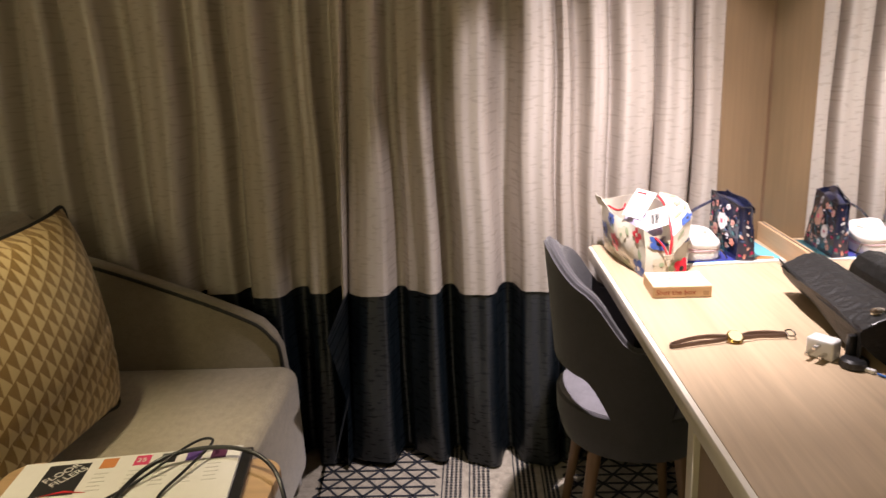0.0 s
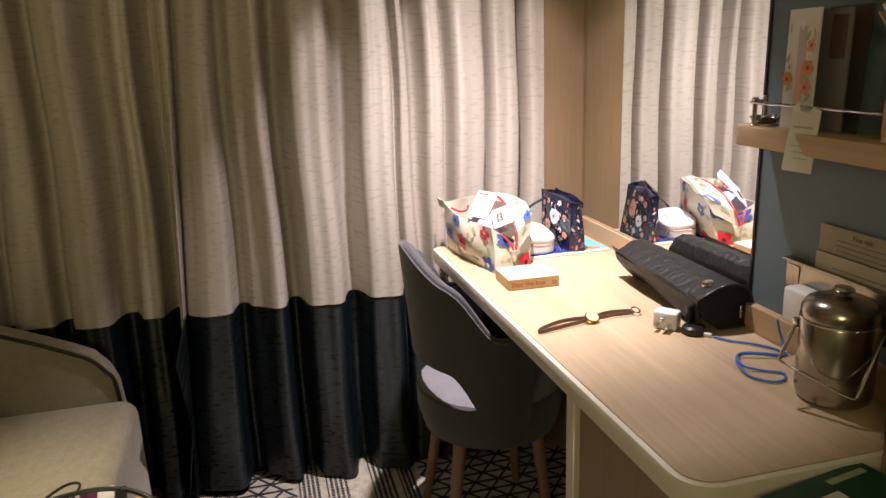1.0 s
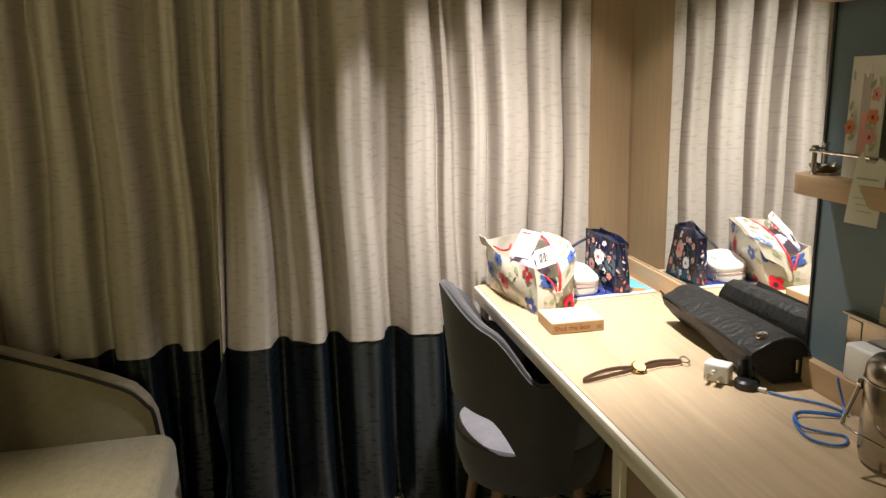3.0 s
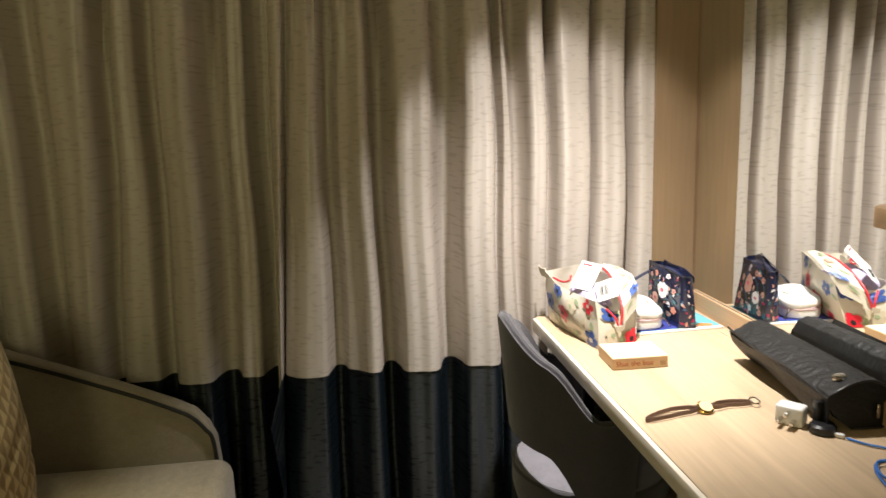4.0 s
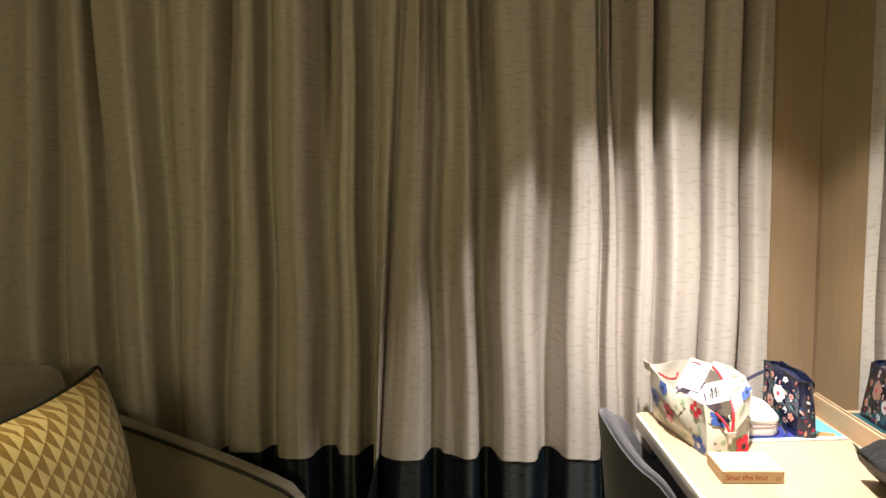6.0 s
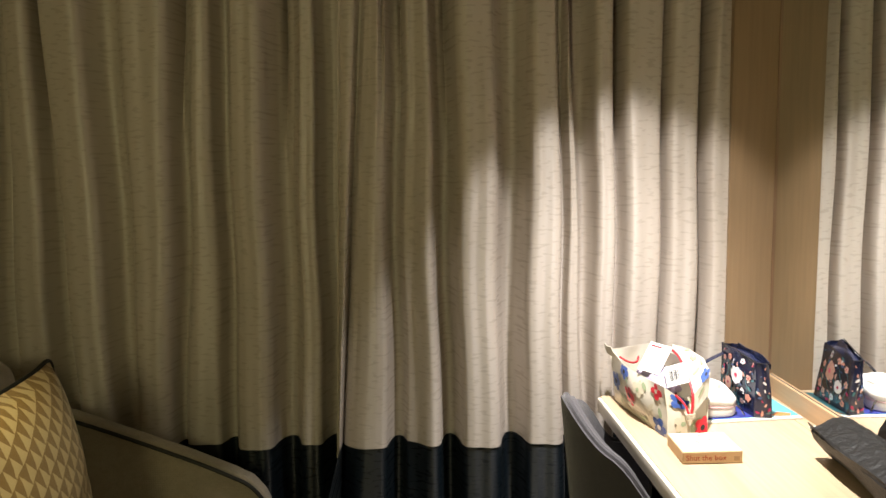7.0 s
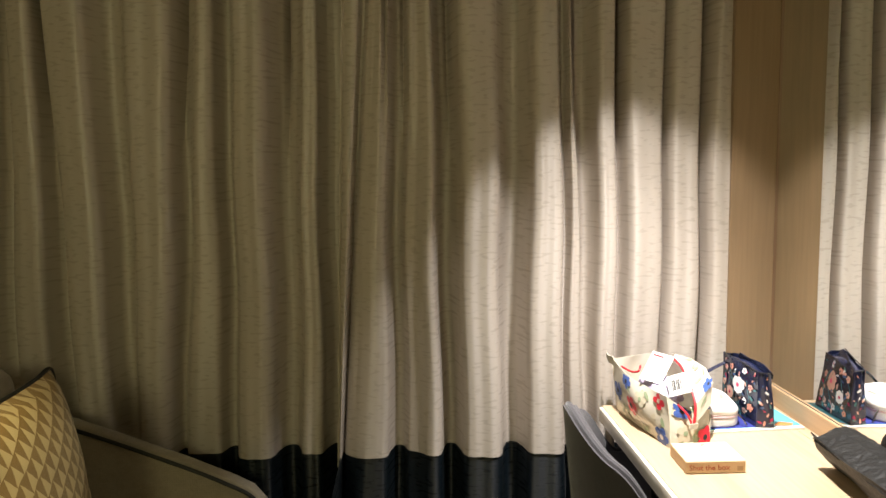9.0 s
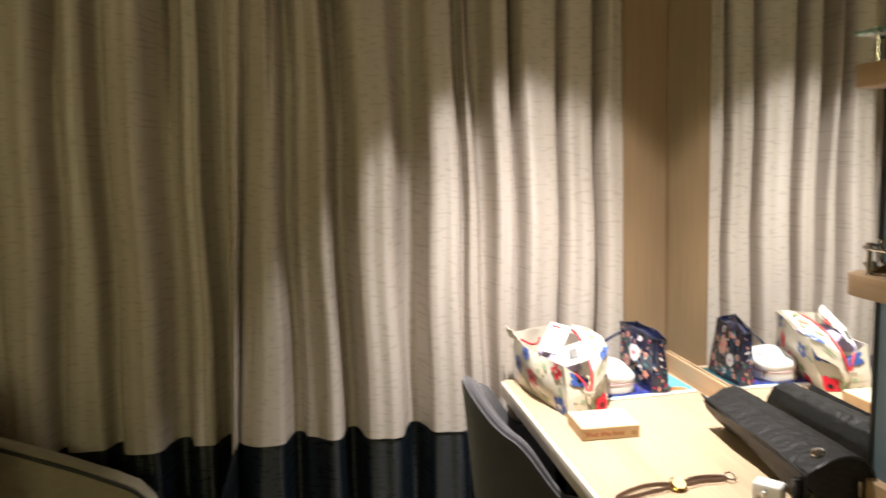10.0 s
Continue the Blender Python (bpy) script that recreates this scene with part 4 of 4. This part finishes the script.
LEATHER = mat("brown_leather", (0.17, 0.105, 0.08), 0.5, vary=0.15, fine=200, bump=0.2)
GOLD = mat("gold_case", (0.72, 0.50, 0.18), 0.2, 1.0, vary=0.05)
watch = thing("wrist_watch", "gold wrist watch with brown leather strap lying on the desk", "watch", at=pose(-0.300, -0.808, TOP, 0, 0, 5))


part("strap", tube_bm([(-0.014, 0.002, 0.010), (-0.035, 0.013, 0.0075), (-0.065, 0.016, 0.0060), (-0.100, 0.006, 0.0055), (-0.130, -0.010, 0.0055), (-0.127, -0.018, 0.0055), (-0.095, -0.016, 0.0065), (-0.062, -0.010, 0.0065), (-0.034, -0.007, 0.007), (-0.014, -0.003, 0.009)], 0.0013, 8, flat=3.6), LEATHER, watch, "brown leather strap")
part("strap", tube_bm([(0.014, 0.002, 0.010), (0.034, 0.013, 0.0085), (0.058, 0.017, 0.0075), (0.085, 0.013, 0.007), (0.104, 0.004, 0.007), (0.100, -0.002, 0.007), (0.078, -0.002, 0.007), (0.054, 0.002, 0.007), (0.030, -0.003, 0.008), (0.014, -0.003, 0.009)], 0.0013, 8, flat=3.6), LEATHER, watch, "brown leather strap")
case = part("watch_case", moved(lathe_bm([(0.012, 0.0), (0.0165, 0.002), (0.0165, 0.006), (0.014, 0.0085)], 24), pose(0, 0, 0.006, 28, 0, 0)), GOLD, watch, "round gold case")
part("dial", moved(lathe_bm([(0.0130, 0.0), (0.0130, 0.0006)], 24), pose(0, -0.0042, 0.0138, 28, 0, 0)), mat("champagne_dial", (0.62, 0.52, 0.30), 0.3), case)
part("buckle", tube_bm([(0.105, -0.008, 0.008), (0.118, -0.006, 0.008), (0.118, 0.010, 0.012), (0.104, 0.008, 0.012)], 0.0016, closed=True), STEEL, watch, "steel buckle")

plug = thing("travel_plug", "white three-pin travel plug lying on its back", "plug", at=pose(-0.170, -0.890, TOP, 0, 0, -50))
part("body", box_bm(-0.025, 0.025, -0.014, 0.020, 0.0, 0.038, 0.005, 3), WHITE, plug)
for xx, zz in ((-0.012, 0.013), (0.012, 0.013), (0.0, 0.027)):
    part("pin", box_bm(xx - 0.0035, xx + 0.0035, -0.036, -0.013, zz - 0.003, zz + 0.003, 0.0006, 1), CHROME, plug, "metal pin")
puck = thing("charging_puck", "small round black charging puck with cable joint", "charger")
part("body", lathe_bm([(0.021, 0.0), (0.024, 0.003), (0.023, 0.014), (0.018, 0.018)], 28, (-0.135, -0.935, TOP)), BLACK, puck)
part("clip", box_bm(-0.142, -0.128, -0.925, -0.912, TOP + 0.004, TOP + 0.055, 0.003), BLACK, puck)
BLUECORD = mat("blue_cable", (0.03, 0.14, 0.46), 0.4, vary=0.08)
usb = thing("blue_cable", "bright blue charging cable coiled on the desk", "cable")
cz = TOP + 0.0035
part("plug_end", moved(box_bm(-0.004, 0.012, -0.0045, 0.0045, 0, 0.007, 0.001, 1), pose(-0.122, -0.958, TOP + 0.001, 0, 0, -55)), WHITE, usb, "white plug end")
part("cord", tube_bm([(-0.113, -0.972, cz), (-0.095, -1.0, cz), (-0.070, -1.022, cz), (-0.045, -1.055, cz), (-0.040, -1.092, cz), (-0.075, -1.072, cz), (-0.110, -1.058, cz), (-0.138, -1.078, cz), (-0.155, -1.115, cz), (-0.160, -1.150, cz), (-0.140, -1.178, cz), (-0.115, -1.178, cz), (-0.100, -1.155, cz), (-0.128, -1.132, cz), (-0.150, -1.112, cz + 0.004), (-0.128, -1.070, cz + 0.005), (-0.090, -1.080, cz + 0.004), (-0.055, -1.092, cz), (-0.036, -1.075, cz + 0.01), (-0.036, -1.060, cz + 0.04), (-0.046, -1.066, cz + 0.062)], 0.0022), BLUECORD, usb)


def hair_case():
    root = thing("hair_tool_case", "quilted black zip case with a raised side flap on the desk", "case")
    sec = [(-0.030, 0.002), (-0.105, 0.002), (-0.128, 0.020), (-0.158, 0.048), (-0.166, 0.066), (-0.160, 0.072), (-0.138, 0.080), (-0.110, 0.092), (-0.078, 0.096), (-0.050, 0.088), (-0.032, 0.066), (-0.024, 0.035)]
    n = 84

    def hull(u, v):
        y = -0.545 - 0.395 * v
        t = u * len(sec)
        i = int(t) % len(sec)
        a, b = sec[i], sec[(i + 1) % len(sec)]
        k = t - int(t)
        x, z = a[0] + (b[0] - a[0]) * k, a[1] + (b[1] - a[1]) * k
        x = -0.166 + (x + 0.166) * (0.80 + 0.20 * v) + 0.055 - 0.033 * v
        rel = min(1.0, max(0.0, (-x - 0.12) / 0.045))
        x += rel * 0.022 * max(0.0, v - 0.35) ** 0.8
        ring = math.hypot(math.fmod(-y * 11.5, 1.0) - 0.5, math.fmod((x + 0.30) * 13.0, 1.0) - 0.5)
        rip = (0.0006 * math.sin(30 * ring) + 0.0004 * math.sin(140 * y + 60 * x)) * (1 if z > 0.06 else 0.15)
        return x + 0.004 * math.sin(6 * y), y, TOP + z + rip
    bm = grid_bm(hull, 84, n, wrap=True)
    for j in (0.0, 1.0):
        bm.faces.new([bm.verts.new(hull(u / 84, j)) for u in range(84)])
    bmesh.ops.remove_doubles(bm, verts=bm.verts[:], dist=1e-5)
    quilt = mat("black_quilted_nylon", (0.0075, 0.0072, 0.0065), 0.55, spec=0.35, vary=0.25, scale=22, fine=120, bump=0.8)
    part("shell", bm, quilt, root)
    side = patch(((-0.070, -0.540, TOP + 0.030), (-0.128, -0.940, TOP + 0.015), (-0.128, -0.940, TOP + 0.070), (-0.116, -0.540, TOP + 0.082)), 0.0)
    part("side_flap", grid_bm(side[0], 12, 5, 0.003), quilt, root, "raised black flap")
    part("label_strip", box_bm(-0.110, -0.094, -0.541, -0.538, TOP + 0.066, TOP + 0.073), WHITE, root, "white label edge", smooth=False)
    rimp = [(x + 0.022, -0.942, TOP + z) for x, z in sec[6:]] + [(-0.008, -0.942, TOP + 0.006), (-0.083, -0.942, TOP + 0.006)]
    part("zip", tube_bm(rimp, 0.0025), BLACK, root, "black zip")
    part("zip_pull", box_bm(-0.040, -0.034, -0.949, -0.944, TOP + 0.024, TOP + 0.052, 0.001, 1), STEEL, root, "steel zip pull")
    part("badge", moved(lathe_bm([(0.013, 0), (0.012, 0.003), (0.006, 0.004)], 16), pose(-0.088, -0.905, TOP + 0.091, 0, -18, 0)), CHROME, root, "small chrome badge")
    return root


hair_case()


# ---- ice bucket ----
def bucket(cx, cy, r):
    root = thing("ice_bucket", "brushed steel ice bucket with lid and swing handle on the desk", "ice bucket")
    z = TOP
    part("body", lathe_bm([(r - 0.012, 0.0), (r - 0.003, 0.006), (r, 0.02), (r, 0.134), (r - 0.002, 0.138)], 48, (cx, cy, z)), STEEL, root)
    part("lid", lathe_bm([(r - 0.001, 0.139), (r + 0.0005, 0.143), (r - 0.001, 0.158), (r - 0.008, 0.168), (r - 0.028, 0.176), (0.012, 0.178)], 48, (cx, cy, z)), STEEL, root)
    part("lid_seam", lathe_bm([(r + 0.0008, 0.1365), (r + 0.0018, 0.138), (r + 0.0008, 0.1395)], 48, (cx, cy, z)), CHROME, root, "bright seam ring")
    part("knob", lathe_bm([(0.007, 0.177), (0.008, 0.181), (0.015, 0.184), (0.017, 0.187), (0.013, 0.191), (0.004, 0.192)], 28, (cx, cy, z)), CHROME, root, "chrome knob")
    d = Vector((0.72, -0.69, 0)).normalized()
    out = Vector((-0.69, -0.72, 0)).normalized()
    c = Vector((cx, cy, z + 0.122))
    left, right = c - d * (r + 0.022) + out * 0.052 + Vector((0, 0, -0.050)), c + d * (r - 0.026) + out * 0.088 + Vector((0, 0, -0.082))
    h = [c - d * (r + 0.004), (c - d * (r + 0.004)).lerp(left, 0.5), left.lerp(c - d * (r + 0.004), 0.12), left.lerp(right, 0.06), left.lerp(right, 0.5), left.lerp(right, 0.93), right.lerp(c + d * (r + 0.004), 0.12), right.lerp(c + d * (r + 0.004), 0.5), c + d * (r + 0.004)]
    part("handle", tube_bm(h, 0.0034, 10, flat=0.5), CHROME, root, "flat steel swing handle")
    for s in (-1, 1):
        p = c + d * s * (r + 0.003)
        part("handle_lug", box_bm(p.x - 0.005, p.x + 0.005, p.y - 0.005, p.y + 0.005, p.z - 0.008, p.z + 0.008, 0.002), CHROME, root, "handle lug")
    return root


bucket(-0.082, -1.250, 0.0585)

# ---- things on the wall ----
socket = thing("socket_panel", "long brushed steel socket panel on the blue wall", "socket panel")
part("plate", box_bm(-0.012, -0.0005, -1.42, -1.035, 0.835, 0.922, 0.002, 1), STEEL, socket)
part("top_lip", box_bm(-0.020, -0.0005, -1.42, -1.032, 0.922, 0.927, 0.001, 1), STEEL, socket, "folded top lip")
part("blank", box_bm(-0.014, -0.0122, -1.072, -1.040, 0.842, 0.916, 0.001, 1), STEEL, socket)
usbhub = thing("usb_adapter", "white multi-port charging adapter plugged into the socket", "adapter")
part("body", box_bm(-0.052, -0.0145, -1.150, -1.080, 0.822, 0.888, 0.006, 3), WHITE, usbhub)
for k in range(4):
    part("port", box_bm(-0.046, -0.034, -1.0802, -1.0785, 0.830 + 0.0135 * k, 0.836 + 0.0135 * k), BLACK, usbhub, "dark port", smooth=False)
NOTE = printed("cream_notice_card", (0.30, 0.26, 0.19), 0.6)
NOTEINK = printed("brown_grey_ink", (0.13, 0.10, 0.07))
NOTE2 = printed("pale_notice_card", (0.40, 0.35, 0.27), 0.6)
for nm, z0, z1, m_, x in (("notice_card", 0.958, 1.006, NOTE, -0.006), ("notice_card", 0.905, 0.957, NOTE2, -0.010)):
    c = thing(nm, "small cream notice card with printed lines on the wall", "notice", "wall notices")
    part("card", box_bm(x, x + 0.002, -1.30, -1.105, z0, z1), m_, c, smooth=False)
    for k in range(1, 4):
        part("print_line", box_bm(x - 0.0006, x - 0.0001, -1.27 + 0.012 * (k % 2), -1.145, z1 - 0.014 - 0.009 * k, z1 - 0.0127 - 0.009 * k), NOTEINK, c, smooth=False)
    if z0 > 0.95:
        text_mesh("Fire risk", 0.013, pose(x - 0.0004, -1.200, z1 - 0.016, 90, 0, -90), NOTEINK, c, align="CENTER")


def wall_shelf(z, glass):
    root = thing("wall_shelf", "narrow oak wall shelf with a round end and metal gallery rail", "shelf", "wall shelves")
    part("board", moved(outline_bm(rounded(-0.088, -0.001, -2.1, -0.940, 0.035, (0, 0, 0, 1)), 0.036, "z", 0.003), pose(0, 0, z)), OAK_X, root)
    for q, (px_, py_) in enumerate(((-0.072, -0.990), (-0.022, -0.955), (-0.074, -1.5))):
        part("rail_post", lathe_bm([(0.006, 0.0), (0.006, 0.002), (0.0042, 0.004), (0.0042, 0.046), (0.006, 0.048), (0.006, 0.052)], 14, (px_, py_, z + 0.036)), CHROME, root, "chrome rail post")
    part("rail", tube_bm([(-0.022, -0.955, z + 0.078), (-0.060, -0.965, z + 0.078), (-0.072, -0.988, z + 0.078), (-0.074, -1.03, z + 0.078), (-0.074, -1.5, z + 0.078), (-0.074, -2.05, z + 0.078)], 0.0026), CHROME, root, "thin chrome rail")
    if glass:
        g = bpy.data.materials.new("green_edge_glass")
        g.use_nodes = True
        gb = g.node_tree.nodes["Principled BSDF"]
        gb.inputs["Base Color"].default_value, gb.inputs["Transmission Weight"].default_value, gb.inputs["Roughness"].default_value = (0.55, 0.85, 0.75, 1), 0.8, 0.05
        part("glass_strip", box_bm(-0.080, -0.010, -2.05, -0.945, z + 0.082, z + 0.088), g, root, "green-edged glass strip", smooth=False)
    return root


wall_shelf(1.133, False)
wall_shelf(1.463, True)
SZ = 1.1695


def brochure(m, w, h, base, blooms, label):
    root = thing("brochure", label, "brochure", "brochures on the shelf", at=m)
    part("sheet", box_bm(-0.003, 0.0, 0, w, 0, h), base, root, smooth=False)
    if blooms:
        part("picture_strip", box_bm(-0.0036, -0.0031, w * 0.36, w * 0.62, h * 0.20, h * 0.86), printed("grey_rose_print", (0.42, 0.36, 0.36)), root, smooth=False)
        part("picture_strip", box_bm(-0.0042, -0.0037, w * 0.40, w * 0.56, h * 0.22, h * 0.55), CORAL, root, smooth=False)
        part("heart_badge", moved(outline_bm([(0, -0.012), (0.010, 0.002), (0.006, 0.009), (0, 0.005), (-0.006, 0.009), (-0.010, 0.002)], 0.0006, "x"), pose(-0.0046, w * 0.5, h * 0.88)), WHITE, root, smooth=False)
        sheet = patch(((-0.0032, w, 0), (-0.0032, 0, 0), (-0.0032, 0, h), (-0.0032, w, h)))
        for k, (u, v, r, c) in enumerate(((0.84, 0.70, 0.013, CORAL), (0.82, 0.52, 0.014, ORANGE), (0.80, 0.36, 0.014, CORAL), (0.16, 0.42, 0.014, ORANGE), (0.20, 0.52, 0.009, BEIGEP))):
            blossom("printed_flower", sheet, u, v, r, 5 + k % 2, c, WINE, root, 90 + k)
        for k, (u, v, q) in enumerate(((0.12, 0.60, 1.2), (0.22, 0.34, 0.4), (0.90, 0.80, 2.0), (0.70, 0.78, 1.0), (0.10, 0.85, 1.7), (0.74, 0.44, 2.6), (0.88, 0.28, 0.8))):
            leaf(sheet, u, v, 0.009, q, SAGE, root)
    else:
        part("picture", box_bm(-0.0036, -0.0031, w * 0.1, w * 0.5, h * 0.60, h * 0.95), printed("dull_wine_print", (0.07, 0.035, 0.03)), root, smooth=False)
    return root


brochure(pose(-0.056, -1.115, SZ, 0, 1, -8), 0.088, 0.199, PAPER, True, "white leaflet printed with flowers leaning on the shelf")
brochure(pose(-0.040, -1.165, SZ, 0, 1, -6), 0.095, 0.196, printed("grey_leaflet", (0.13, 0.12, 0.11)), False, "grey leaflet standing behind the flower leaflet")
brochure(pose(-0.022, -1.178, SZ, 0, 3, -4), 0.100, 0.200, printed("dark_leaflet", (0.045, 0.045, 0.045)), False, "dark leaflet standing against the blue wall")
tagm = thing("door_hanger", "white folded card hanger hooked over the shelf rail", "door hanger", at=pose(-0.092, -1.132, 1.110, 0, 6, 8))
part("card", outline_bm([(-0.030, 0.0), (0.030, 0.0), (0.026, 0.10), (0.016, 0.112), (0.010, 0.096), (-0.008, 0.094), (-0.014, 0.104), (-0.030, 0.098)], 0.0012, "x"), PAPER, tagm, smooth=False)
part("back_card", moved(outline_bm([(-0.030, 0.0), (0.030, 0.0), (0.024, 0.098), (-0.026, 0.096)], 0.0012, "x"), pose(0.004, 0.003, -0.004)), PAPER, tagm, smooth=False)
for k in range(6):
    part("print_line", box_bm(-0.0006, -0.0001, -0.020 + 0.003 * (k % 2), 0.020 - 0.005 * (k % 3), 0.068 - 0.010 * k, 0.0695 - 0.010 * k + (0.002 if k == 0 else 0)), printed("faint_grey_ink", (0.40, 0.38, 0.35)), tagm, smooth=False)
tray = thing("foil_tray", "small crumpled silver tray on the shelf end", "tray")


def foil(u, v):
    a = 2 * math.pi * u
    r = (0.010 + 0.016 * v) * (1 + 0.10 * math.sin(7 * a))
    return -0.045 + r * math.cos(a), -0.985 + 1.1 * r * math.sin(a), SZ + 0.001 + 0.014 * v * v + 0.002 * math.sin(5 * a) * v


part("tray", grid_bm(foil, 28, 5, 0.0008, wrap=True), STEEL, tray)
carton = thing("carton", "open kraft carton with an orange band on the shelf", "carton", at=pose(-0.078, -1.405, SZ))
part("body", box_bm(0.0, 0.065, 0, 0.125, 0, 0.15, 0.002, 1), KRAFT, carton, smooth=False)
part("flap", moved(box_bm(-0.001, 0.001, 0, 0.12, 0, 0.05), pose(0.0, 0.002, 0.15, 0, -30, 0)), KRAFT, carton, smooth=False)
part("flap", moved(box_bm(0.0, 0.065, -0.001, 0.001, 0, 0.045), pose(0.0, 0.125, 0.15, -40, 0, 0)), KRAFT, carton, smooth=False)
part("printed_band", box_bm(-0.0012, -0.0004, 0.002, 0.123, 0.01, 0.06), ORANGE, carton, "orange printed band", smooth=False)
part("printed_band", box_bm(0.002, 0.063, 0.1254, 0.1262, 0.01, 0.06), ORANGE, carton, "orange printed band", smooth=False)

# ---- beside the near end of the desk ----
low = thing("low_cabinet", "oak low cabinet at the end of the desk, shade in its colour", "cabinet")
# Oak with the shade at the desk's end put into its colour.
SHADED_OAK = wood("shaded_oak", (0.26, 0.16, 0.085), "Z", 0.5)
part("body", box_bm(-0.42, -0.003, -1.95, -1.418, 0.0, 0.715, 0.003, 1), SHADED_OAK, low)
upright = thing("wooden_divider", "upright oak divider board against the blue wall", "divider")
part("board", box_bm(-0.150, -0.003, -1.436, -1.419, 0.716, 1.02, 0.003, 1), SHADED_OAK, upright)
paper_back = thing("paperback_book", "dark green paperback with white lettering lying on the cabinet", "book", at=pose(-0.350, -1.570, 0.716, 0, 0, 10))
part("page_block", box_bm(0.002, 0.195, 0.002, 0.126, 0.002, 0.024), PAPER, paper_back, smooth=False)
part("cover", box_bm(0, 0.198, 0, 0.129, 0.0245, 0.026), printed("bottle_green_cover", (0.012, 0.06, 0.035), 0.3), paper_back, smooth=False)
part("title_bar", box_bm(0.03, 0.11, 0.070, 0.092, 0.0262, 0.0266), WHITE, paper_back, smooth=False)
part("title_bar", box_bm(0.03, 0.09, 0.036, 0.056, 0.0262, 0.0266), WHITE, paper_back, smooth=False)
part("name_bar", box_bm(0.115, 0.185, 0.105, 0.116, 0.0262, 0.0266), SAGE, paper_back, smooth=False)


def wash_bag():
    root = thing("wash_bag", "small soft pouch in blue and red print on the cabinet", "pouch")

    def fn(u, v):
        a = 2 * math.pi * u
        r = 0.062 * (1 - 0.55 * v ** 3) * (1 + 0.05 * math.sin(5 * a + 4 * v))
        return -0.112 + r * math.cos(a) * 0.75, -1.486 + r * math.sin(a) * 0.65, 0.717 + 0.100 * v
    part("body", grid_bm(fn, 28, 12, wrap=True), mat("red_blue_print", (0.30, 0.06, 0.09), 0.5, vary=0.5, scale=14, fine=40), root)
    part("collar", tube_bm([fn(k / 16, 0.86) for k in range(16)], 0.007, closed=True), printed("turquoise_trim", (0.05, 0.30, 0.45)), root, "turquoise trim")


wash_bag()

drop = thing("black_lead", "thin black lead hanging beside the wooden divider", "cable")
part("cord", tube_bm([(-0.152, -1.424, 0.96), (-0.158, -1.428, 0.88), (-0.160, -1.432, 0.80), (-0.150, -1.438, 0.755), (-0.128, -1.446, 0.726), (-0.06, -1.47, 0.720)], 0.0035), BLACK, drop)
